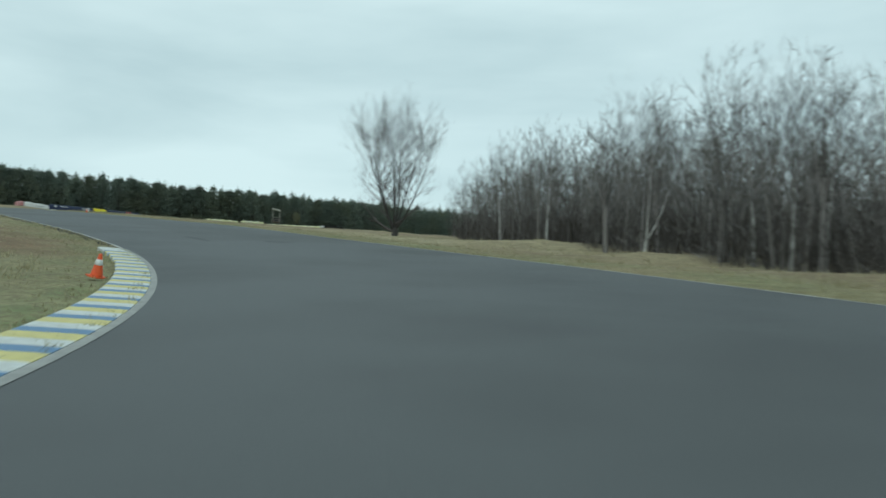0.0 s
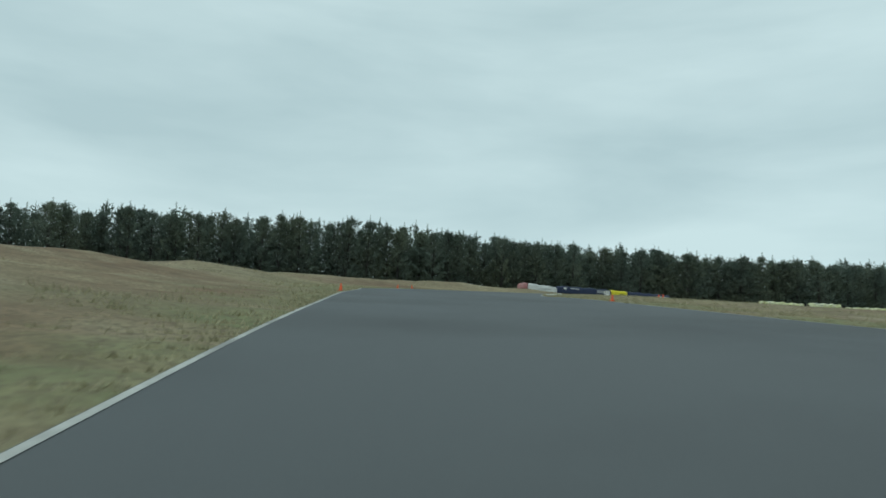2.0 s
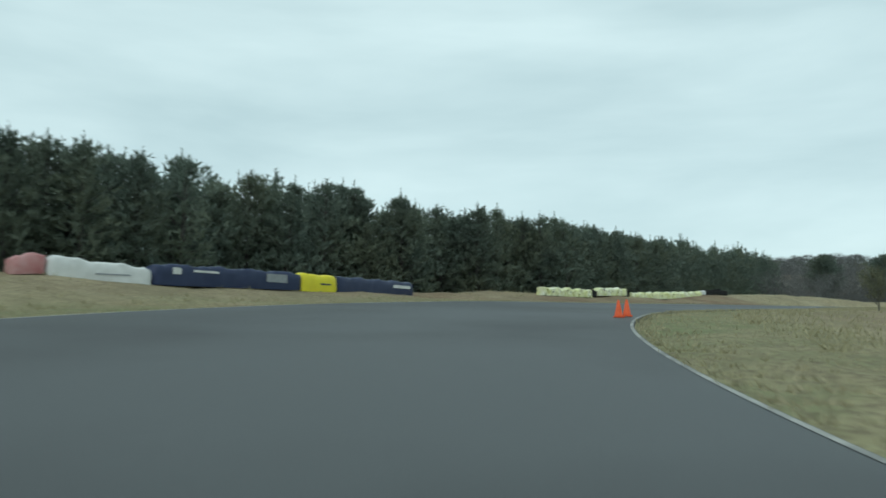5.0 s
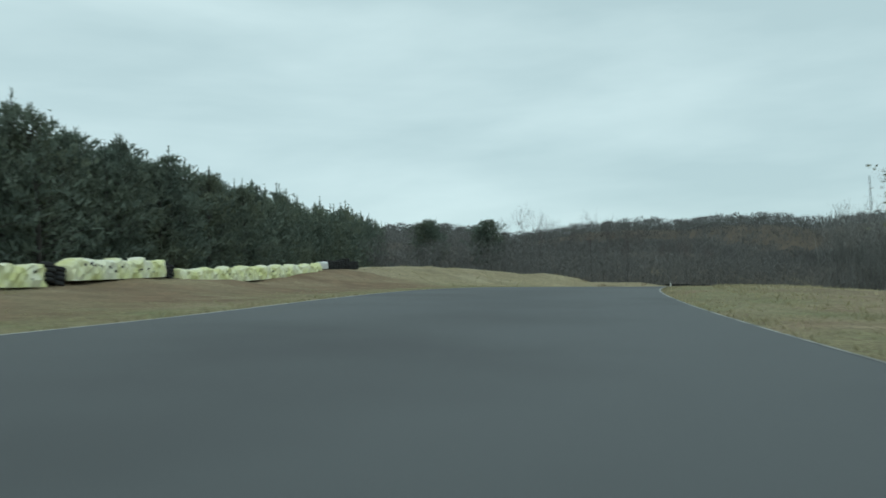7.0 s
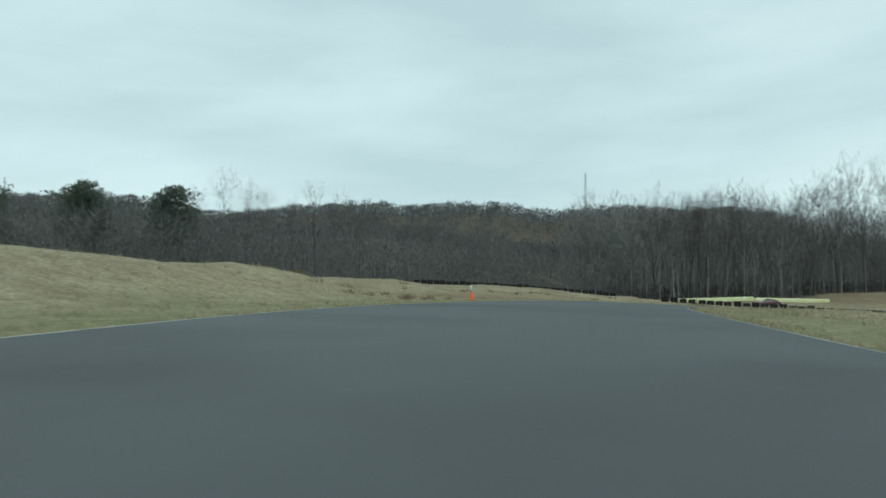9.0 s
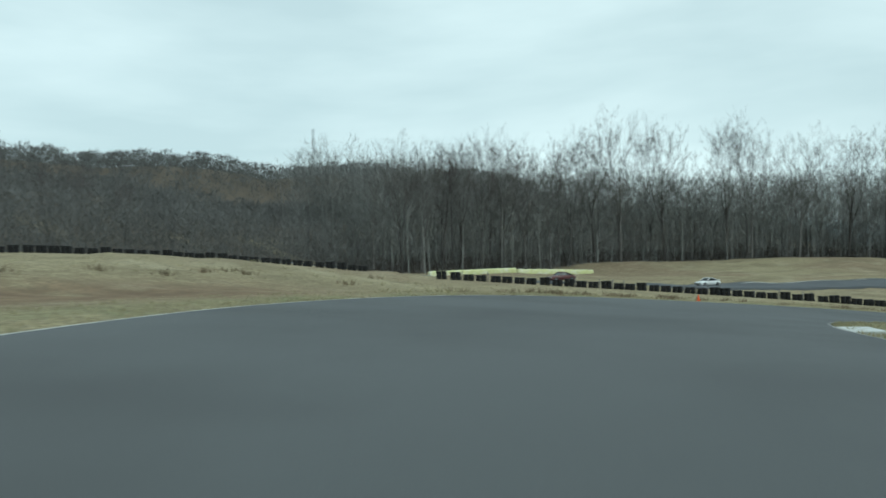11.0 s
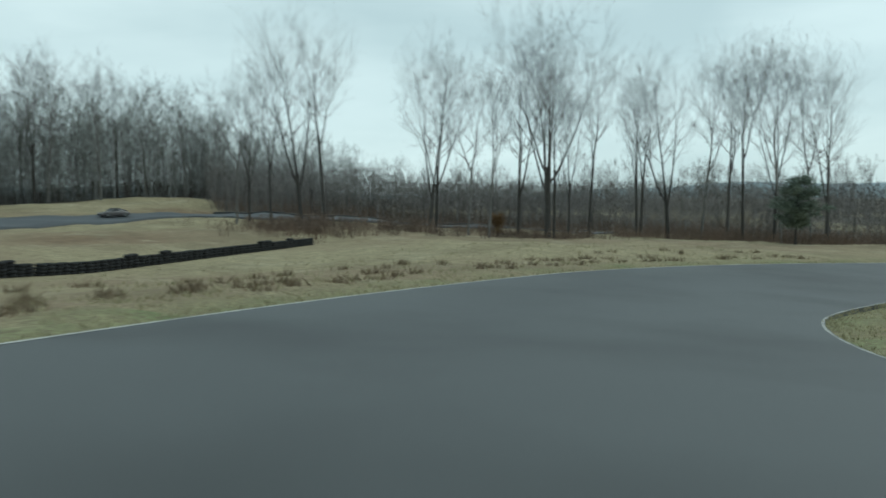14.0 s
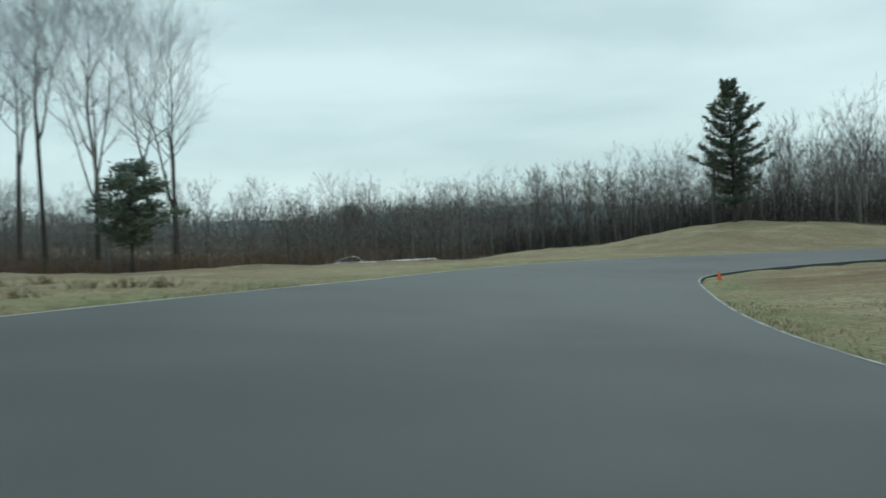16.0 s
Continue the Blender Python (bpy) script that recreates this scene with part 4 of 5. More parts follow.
wood(WOOD_IN, 4.9, 3, (11, 15.8), "dense bare grey-brown wood behind the grass verge", far=0.008, deep=23, front=10, clear=0.30, grown=lambda x, y: 0.86 if x < 40 and y < 75 else 1.0)
wood(WOOD_NORTH, 5.4, 4, (23, 32), "tall dense bare wood across the valley", mat=M_HAZYFARWOOD, far=0.013, deep=36, front=9, grown=far_wood_height)
brush(front_band(WOOD_IN, 13, 1.5, 6, 10), 6, 4.4, "dark grey-brown undergrowth at the wood's edge", mat=M_DARKBRUSH, stems=9)
thicket(front_band(WOOD_IN, 26, 2.5, 16, 10), 16, 9.6, 2.0, "grey-brown young growth inside the wood", w=0.022, twigs=140, low=0.02)
thicket(front_band(WOOD_NORTHWEST, 40, 3.4, 27, 5), 27, 12.0, 3.0, "soft brown bare wood below the crest", w=0.05, twigs=110, low=0.0, mat=M_HAZYHILLWOOD, stem=0.05)
brush(front_band(WOOD_NORTH, 14, 2.1, 7, 8), 7, 5.0, "dark undergrowth along the far wood", mat=M_DARKBRUSH, w=0.05)
thicket(front_band(WOOD_NORTH, 36, 2.8, 17, 9), 17, 28.0, 3.0, "dense grey young trees inside the far wood", w=0.06, twigs=160, low=0.0, long=0.13, stem=0.09, sizes=(0.62, 1.0), mat=M_HAZYFARWOOD, grown=far_wood_height)
def east_height(x, y):
    """Behind the tree row the growth is low, and the valley shows above it."""
    return float(np.interp(x, (98, 110, 150, 172), (1.08, 0.6, 0.6, 1.0)))


brush(front_band(WOOD_EAST, 13, 1.7, 8, 10), 8, 3.4, "brown brush under the tree row", stems=9)
thicket(front_band(WOOD_EAST, 32, 2.5, 18, 10), 18, 8.6, 2.0, "grey young growth beyond the tree row", w=0.034, twigs=125, low=0.0, grown=east_height)
wood(WOOD_EAST, 6.2, 5, (9, 14), "thin bare wood beyond the tree row", deep=30, front=10, grown=east_height)
thicket(scatter(HILL, 6.2, random.Random(9)), 9, 5.8, 4.3, "bare grey-brown wood covering the distant hill", w=0.13, twigs=150, low=-0.1, sizes=(0.7, 1.1), mat=M_HAZYHILLWOOD, stem=0.05, long=0.28, rise=(0.9, 1.9))
SOUTH_EAST = [(100, 34), (150, 30), (260, 60), (300, 20), (200, -60), (110, -30)]
wood(SOUTH_EAST, 11.0, 10, (13, 19), "bare wood at the far end of the straight", far=0.016)
thicket(scatter(SOUTH_EAST, 4.6, random.Random(20)), 20, 10.0, 2.6, "dark growth at the far end of the straight", w=0.08, twigs=75, low=0.0)


# ---- pines ----
def pine(seed, height, width, tufts, open_crown=False, fat=1.0, bare=0.22):
    """A bushy pine: tapered trunk with whorled limbs, and a crown of needle tufts with gaps and pointed leaders."""
    rng = np.random.default_rng(seed)
    trunk, crown = Lump(), Lump()
    pts, rad = limb((0, 0, -0.3), (rng.normal() * 0.02, rng.normal() * 0.02, 1), height * 0.96 + 0.3, 0.018 * height, 6, rng, 0.3, 0.015)
    trunk.tube(pts, rad, 6)
    whorls = int(height / (0.7 if open_crown else 0.55))
    lo = bare if open_crown else 0.03
    ps, qs, fs = [], [], []
    for w in range(whorls):
        f = lo + (0.97 - lo) * (w + (rng.random() * 0.9 if open_crown else 0)) / whorls
        reach = width * (1 - f) ** 0.72 * rng.uniform(0.75, 1.2) * (0.75 + 0.25 * min(1, f * 4))
        if open_crown:
            reach = width * (math.sin(math.pi * min(1, (f - lo) / (1 - lo) * 0.85 + 0.13)) ** 0.7) * rng.uniform(0.6, 1.15)
        for k in range(5):
            az = k * 1.257 + w * 0.7 + rng.normal() * (0.6 if open_crown else 0.3)
            r = reach * rng.uniform(0.5, 1.25)
            p = along(pts, min(0.99, f + (rng.normal() * 0.03 if open_crown else rng.normal() * 0.008)))
            ps.append(p)
            qs.append(p + np.array([math.cos(az) * r, math.sin(az) * r, r * (0.10 + (0.25 if open_crown else 0.75) * f)]))
            fs.append(f)
    ps, qs, fs = np.array(ps), np.array(qs), np.array(fs)
    trunk.slivers(ps, qs, 0.035, rng)
    i = rng.integers(len(ps), size=tufts)
    g = 1 - rng.random((tufts, 1)) ** 1.5 * 0.8
    c = ps[i] + (qs[i] - ps[i]) * g + rng.standard_normal((tufts, 3)) * ((0.34, 0.34, 0.22) if open_crown else (0.22, 0.22, 0.16))
    size = rng.uniform(0.28, 0.56, (tufts, 1)) * fat * (1.1 - 0.35 * fs[i][:, None])
    out = unit(unit(qs[i] - ps[i]) + np.array([0, 0, 0.25 if open_crown else 0.8]))
    for _ in range(2):
        d = unit(out + rng.standard_normal((tufts, 3)) * 0.6)
        a = unit(np.cross(d, rng.standard_normal((tufts, 3)))) * size * 0.21
        v = np.stack([c - a - d * size * 0.3, c + a - d * size * 0.25, c + d * size], 1)
        crown.add(v, np.arange(tufts * 3).reshape(-1, 3))
    for lead in range(1 if open_crown else 3):
        base = pts[-1] + (np.zeros(3) if lead == 0 else np.append(rng.normal(0, 0.5, 2), -rng.uniform(0.5, 1.2)))
        high = rng.uniform(0.4, 0.9)
        trunk.slivers(base - (0, 0, 0.5), base + (0, 0, high), 0.03, rng)
        k = 34
        c = base + np.array([0, 0, 1]) * rng.uniform(-0.6, high, (k, 1))
        d = unit(np.concatenate([rng.normal(0, 1, (k, 2)), rng.uniform(0.5, 1.6, (k, 1))], 1)) * rng.uniform(0.2, 0.45, (k, 1)) * (1.25 - (c[:, 2:] - base[2]) / high * 0.6)
        crown.slivers(c, c + d, 0.035, rng, True)
    return trunk, crown


def layered_pine(seed, height, width):
    """A white pine: straight trunk and level, tiered boughs of uneven length, upswept at their ends, with sky between the tiers."""
    rng = np.random.default_rng(seed)
    trunk, crown = Lump(), Lump()
    pts, rad = limb((0, 0, -0.3), (0, 0, 1), height * 0.98 + 0.3, 0.017 * height, 7, rng, 0.2, 0.012)
    trunk.tube(pts, rad, 7)
    f = 0.16
    while f < 0.985:
        u = (f - 0.16) / 0.84
        tier = width * (0.72 + 0.28 * min(1, u / 0.25)) * (1 - u ** 2.6) ** 0.75 * rng.uniform(0.6, 1.15) + 0.3
        kids = int(rng.integers(5, 8))
        for k in range(kids):
            az = 6.28 * k / kids + rng.normal() * 0.3 + f * 40
            r = tier * rng.uniform(0.55, 1.2)
            start = along(pts, f + rng.normal() * 0.006)
            t = np.linspace(0, 1, 5)[:, None]
            line = start + np.array([math.cos(az), math.sin(az), 0]) * r * t + np.array([0, 0, 1]) * r * (0.02 * t + (0.16 + 0.5 * u) * t ** 2.2)
            trunk.tube(line, 0.05 * (1 - 0.8 * t[:, 0]) * (0.4 + r / width), 4)
            n = int(34 * (0.4 + r / width))
            g = 1 - rng.random((n, 1)) ** 1.4 * 0.75
            c = start + np.array([math.cos(az), math.sin(az), 0]) * r * g + np.array([0, 0, 1]) * r * (0.02 * g + (0.16 + 0.5 * u) * g ** 2.2)
            side = np.array([-math.sin(az), math.cos(az), 0])
            c = c + side * rng.normal(0, 0.20, (n, 1)) * r * 0.5 + np.array([0, 0, 1]) * rng.normal(0.05, 0.12, (n, 1))
            for _ in range(4):
                d = unit(np.array([math.cos(az), math.sin(az), 0.35]) + rng.standard_normal((n, 3)) * 0.65)
                w = unit(np.cross(d, rng.standard_normal((n, 3)))) * 0.055
                crown.add(np.stack([c - w, c + w, c + d * rng.uniform(0.3, 0.55, (n, 1))], 1), np.arange(n * 3).reshape(-1, 3))
        f += rng.uniform(0.032, 0.062) * (1 - 0.35 * u)
    return trunk, crown


def belt_height(x, y):
    """The belt is older, and taller, towards the north."""
    return float(np.interp(y, (95, 112, 150, 185, 215, 240, 262, 285, 300, 330), (7.4, 9.5, 9.8, 10.2, 10.9, 11.0, 12.0, 14.2, 15.8, 17.4))) / 11.0


PINE_MESHES = [(mesh_of("trunk", t, M_BARK), mesh_of("crown", c, M_NEEDLE)) for t, c in (pine(60 + i, 9.9 + 0.45 * (i % 4), 3.9 + 0.3 * (i % 3), 1500) for i in range(6))]
rng = random.Random(11)
pine_spots = [p for p in scatter(PINES, 2.9, rng) if p[1] > 84 and to_road([p[0]], [p[1]])[2][0] > 6]
pine_spots.sort(key=lambda p: edge_distance(PINES, *p))
past = to_road([p[0] for p in pine_spots], [p[1] for p in pine_spots])[2]
front = [p for p, e in zip(pine_spots, past) if e < 60 and front_distance(PINES, 12, *p) < 7.5][:185]
taken = set(front)
for x, y in front:
    e = root("pine", pose(x, y, ground_at(x, y), 0, 0, rng.uniform(0, 360)) @ Matrix.Scale(rng.uniform(0.93, 1.07) * belt_height(x, y), 4),
             "bushy dark green pine in a dense plantation belt", "tree", "pine belt")
    for n, me in zip(("trunk", "crown"), PINE_MESHES[rng.randrange(6)]):
        new(n, me).parent = e
PINE_FAR = [joined(*pine(80 + i, 10.6 + 0.4 * i, 3.9, 300, fat=1.25)) for i in range(4)]
plant_lumps("pine_woodland", PINE_FAR, [p for p, e in zip(pine_spots, past) if p not in taken and front_distance(PINES, 13, *p) < 16], rng, (0.9, 1.08), M_NEEDLE,
            "dense dark green pine plantation", grown=belt_height)

# Conifers that stand out among the bare trees.
tall_pine = [mesh_of(n, l, m) for n, l, m in zip(("trunk", "crown"), layered_pine(90, 15.4, 3.1), (M_BARK, M_NEEDLE))]
plant_tree("white_pine", tall_pine, 56.2, 116.1, 0, 1.0, "tall dark conifer with open layered boughs above the bank")
round_pine = [mesh_of(n, l, m) for n, l, m in zip(("trunk", "crown"), pine(91, 8.0, 3.3, 3200, True, 1.0, 0.3), (M_BARK, M_NEEDLE))]
plant_tree("pine", round_pine, 113, 137, 30, 1.0, "small dark pine among tall bare trees")
for x, y, s in ((100, 31, 1.15), (91, 58, 0.9), (300, 480, 1.0), (330, 440, 1.0), (250, 520, 1.1)):
    plant_tree("pine", round_pine, x, y, 13 * x, s, "dark round-topped conifer in a bare wood", "scattered conifers")

ridge_pine = [mesh_of(n, l, m) for n, l, m in zip(("trunk", "crown"), pine(92, 18.5, 6.0, 2400, True, 1.7, 0.3), (M_BARK, M_NEEDLE))]
for x, y, s in ((37.5, 381, 0.95), (40, 383, 1.04), (43.5, 385, 0.93), (54.5, 373, 0.93), (57.5, 375, 1.02)):
    plant_tree("pine", ridge_pine, x, y, 31 * x, s, "dark flat-topped pine rising above a bare brown wood", "scattered conifers")

# Tall trees that stand out at the front of the far wood.
NTALL = [tree_meshes(150 + i, M_PALEBARK if i % 2 else M_BARK, height=34.0, girth=0.25, stems=2 + i % 3, fork=0.46 + 0.05 * (i % 3), crown=0.15 + 0.02 * (i % 3), clear=0.52 + 0.05 * (i % 3), branches=9, subs=8, twigs=6, ends=2, twig=0.009) for i in range(5)]
fan = tree_meshes(160, M_PALEBARK, height=38.0, girth=0.36, stems=5, fork=0.36, crown=0.25, clear=0.46, branches=9, subs=10, twigs=6, ends=2, twig=0.017)
fan_low = tree_meshes(161, M_BARK, height=34.0, girth=0.34, stems=4, fork=0.44, crown=0.21, clear=0.5, branches=10, subs=10, twigs=6, ends=2, twig=0.017)
FANS = [(232.1, 285.1, 40), (240.5, 274.4, 38), (245.2, 258.3, 38), (246.6, 252, 36), (253.4, 216.9, 35), (253.8, 202.9, 34), (251.7, 194.5, 32), (243.8, 177.2, 30), (191.8, 311, 32), (212.8, 299.7, 31), (181.6, 316.6, 28.5), (171, 322, 27.5), (176.5, 319.5, 28), (187, 314, 30), (198, 308, 31.5), (205, 304, 31), (220, 296, 33), (226, 291, 35.5), (249, 240, 34), (251.5, 228, 33)]
for i, (x, y, h) in enumerate(FANS):
    plant_tree("bare_tree", fan_low if i % 3 else fan, x, y, 67 * i, 1.06 * h / (34 if i % 3 else 38), "very tall pale-trunked bare tree with a fanning crown" if i % 3 == 0 else "very tall dark bare tree with a fanning crown", "far wood front")
for i in range(9):
    plant_tree("bare_tree", NTALL[i % 5], 60 + 4.4 * i, 371 - 2.5 * i, 71 * i, 0.56 + 0.13 * (i * 3 % 4) / 3, "bare tree rising above a brown wood on the crest", "crest trees")
for i, (x, y, h) in enumerate(((124, 355, 15), (118, 358, 17.5), (113, 361, 16), (101, 367, 15), (95, 371, 14), (88, 372, 13))):
    plant_tree("bare_tree", fan_low, x, y, 59 * i, h / 34, "broad bare tree rising above a brown wood on the crest", "crest trees")
rng = random.Random(31)
edge = smooth_line([166, 190, 214, 236, 248, 254, 246, 236, 228], 10), smooth_line([325, 312, 299, 284, 246, 206, 182, 162, 146], 10)
for i in range(0, len(edge[0]), 3):
    x, y = edge[0][i] + rng.uniform(-1, 6), edge[1][i] + rng.uniform(0, 6)
    plant_tree("bare_tree", NTALL[rng.randrange(5)], x, y, rng.uniform(0, 360), rng.uniform(0.66, 0.9), "tall thin bare tree at the front of the far wood", "far wood front")


# ---- the distance: hills beyond the valley, paled by haze painted into their colour ----
def hazy_far_hills():
    # The blue-grey is air haze put into the base colour.
    m = material("hazy_far_hills", (0.30, 0.35, 0.37), 1.0, (0.26, 0.31, 0.33), 0.02, spec=0.0)
    vs, fs = [], []
    az = np.radians(np.arange(-200, 31, 1.5))
    for i, a in enumerate(az):
        top = 34 + 16 * math.sin(3.1 * a + 0.6) + 7 * math.sin(9.7 * a) + 2.5 * math.sin(31 * a)
        for r, z in ((1450, -60), (1500, top * 0.55), (1620, top), (1900, top - 30)):
            vs.append((60 + r * math.cos(a), 120 + r * math.sin(a), z))
    for i in range(len(az) - 1):
        for j in range(3):
            p = i * 4 + j
            fs.append((p, p + 4, p + 5, p + 1))
    tagged(mesh_object("backdrop", vs, fs, m, smooth=True), "wooded hills on the horizon, haze painted in as pale blue-grey", "hills", kind="structure")


hazy_far_hills()

# ---- the far loop of the circuit, and a gravel service track ----
def ribbon(name, line, width, mat, up, label, category, n=8, cols=5):
    """A paved strip laid on the land along a line on the plan."""
    x, y = smooth_line([p[0] for p in line], n), smooth_line([p[1] for p in line], n)
    tx, ty = np.gradient(x), np.gradient(y)
    l = np.hypot(tx, ty)
    offs = np.linspace(-0.5, 0.5, cols) * width
    vs, fs = [], []
    for i in range(len(x)):
        px, py = x[i] + offs * ty[i] / l[i], y[i] - offs * tx[i] / l[i]
        z = land(px, py) + up
        vs += [(px[0], py[0], z[0] - 0.4)] + list(zip(px, py, z)) + [(px[-1], py[-1], z[-1] - 0.4)]
    m = cols + 2
    for i in range(len(x) - 1):
        for j in range(m - 1):
            a = i * m + j
            fs.append((a, a + 1, a + m + 1, a + m))
    return tagged(mesh_object(name, vs, fs, mat, smooth=True), label, category, kind="structure")


LOOP = [(60, 352), (84, 322), (106, 297), (124, 279), (140, 264.5), (152, 253.5), (162, 244), (171.5, 231), (181, 216.5), (189, 203), (193.5, 190), (194.5, 178), (190, 168), (176, 159), (164, 141), (154, 123), (146, 106)]
ribbon("road", [(x + (1.4 if y > 185 and x > 130 else 0) * -0.8, y - (1.4 if y > 185 and x > 130 else 0) * 0.6) for x, y in LOOP], 12.0, M_LOOP, 0.2, "blue-grey asphalt of the circuit's far loop", "road")
ribbon("edge_line", [(155, 255.5), (164, 247), (170, 240), (176, 231)], 0.35, M_LINE, 0.215, "white painted line on the far loop", "road marking", cols=2)

# A black drain pipe lies along the loop.
pipe = root("drain_pipe", Matrix(), "black corrugated drain pipe beside the far loop", "pipe")
pl = Lump()
px = smooth_line([200, 181.5, 169.5, 159.5, 152], 6)
py = smooth_line([164, 155, 138.5, 120.5, 104], 6)
pl.tube(np.stack([px, py, land(px, py) + 0.16], 1), np.full(len(px), 0.26), 8)
new("pipe_run", mesh_of("pipe_run", pl, M_BLACK)).parent = pipe


# ---- tyre walls ----
def tyre_mesh():
    vs, fs = [], []
    prof = [(0.17, 0.09), (0.21, 0.0), (0.27, 0.005), (0.30, 0.05), (0.30, 0.13), (0.27, 0.175), (0.21, 0.18)]
    seg = 11
    for r, h in prof:
        for k in range(seg):
            a = 2 * math.pi * k / seg
            vs.append((r * math.cos(a), r * math.sin(a), h))
    n = len(prof)
    for i in range(n):
        for k in range(seg):
            a, b = i * seg + k, i * seg + (k + 1) % seg
            c, d = ((i + 1) % n) * seg + k, ((i + 1) % n) * seg + (k + 1) % seg
            fs.append((a, b, d, c))
    me = bpy.data.meshes.new("tyre")
    me.from_pydata(vs, [], fs)
    me.materials.append(M_TYRE)
    me.polygons.foreach_set("use_smooth", [True] * len(fs))
    return me


TYRE = tyre_mesh()
STAKE = fast_mesh("stake", *(lambda v, f: (np.array(v), np.array([(a, b, c) for a, b, c, *d in f] + [(q[0], q[2], q[3]) for q in f if len(q) == 4])))(
    [(x * 0.05, y * 0.03, z) for z in (-0.3, 1.05) for x, y in ((-1, -1), (1, -1), (1, 1), (-1, 1))],
    [(0, 1, 5, 4), (1, 2, 6, 5), (2, 3, 7, 6), (3, 0, 4, 7), (4, 5, 6, 7)]), M_PALEBARK)


def tyre_stack(seed, label, rows=5):
    """Two columns of banded tyres, lying flat, a little askew."""
    r = random.Random(seed)
    e = root("tyre_stack", Matrix(), label, "tyre stack", "tyre wall")
    for c in (-0.3, 0.3):
        for k in range(rows):
            t = new("tyre", TYRE)
            t.matrix_basis = pose(c + r.uniform(-0.03, 0.03), r.uniform(-0.05, 0.05), 0.18 * k, r.uniform(-3, 3), r.uniform(-3, 3), r.uniform(0, 90))
            t.parent = e
    return e


STACKS = [tyre_stack(i, "bundle of stacked black tyres in a long barrier", 4 + (i == 2)) for i in range(3)]
stack_used = [False] * 3


def tyre_wall(line, gap, seed, stakes=True, size=1.0):
    r = random.Random(seed)
    x, y = smooth_line([p[0] for p in line], 30), smooth_line([p[1] for p in line], 30)
    s = np.concatenate([[0], np.cumsum(np.hypot(np.diff(x), np.diff(y)))])
    d = 0.0
    while d < s[-1]:
        px, py = np.interp(d, s, x) + r.uniform(-0.08, 0.08), np.interp(d, s, y) + r.uniform(-0.08, 0.08)
        qx, qy = np.interp(d + 0.5, s, x), np.interp(d + 0.5, s, y)
        turn = math.degrees(math.atan2(np.interp(d + 1, s, y) - np.interp(d - 1, s, y), np.interp(d + 1, s, x) - np.interp(d - 1, s, x)))
        m = pose(px, py, ground_at(px, py) - 0.02, r.uniform(-2, 2), r.uniform(-2, 2), turn + r.uniform(-6, 6)) @ Matrix.Scale(size, 4)
        k = r.randrange(3)
        if stack_used[k]:
            copy_thing(STACKS[k], m)
        else:
            STACKS[k].matrix_basis, stack_used[k] = m, True
        if stakes and r.random() < 0.5:
            tx, ty = np.interp(d + gap / 2, s, x), np.interp(d + gap / 2, s, y)
            st = tagged(new("stake", STAKE), "pale wooden stake between tyre bundles", "stake", "tyre wall stakes")
            st.matrix_basis = pose(tx, ty, ground_at(tx, ty), r.uniform(-5, 5), r.uniform(-5, 5), turn)
        d += gap * r.uniform(0.95, 1.08)


tyre_wall([(95.6, 279.3), (102, 268), (108.5, 256.5), (116, 242)], 1.38, 2)
tyre_wall([(116.6, 240.8), (121, 230), (127.5, 216), (136, 200), (144, 186.5)], 1.24, 3, False)
tyre_wall([(-36.3, 231.8), (-31.7, 238.2)], 1.22, 4, False)
tyre_wall([(54, 320), (58, 318), (70, 311), (83, 300), (92, 287)], 1.12, 1, False, 0.85)


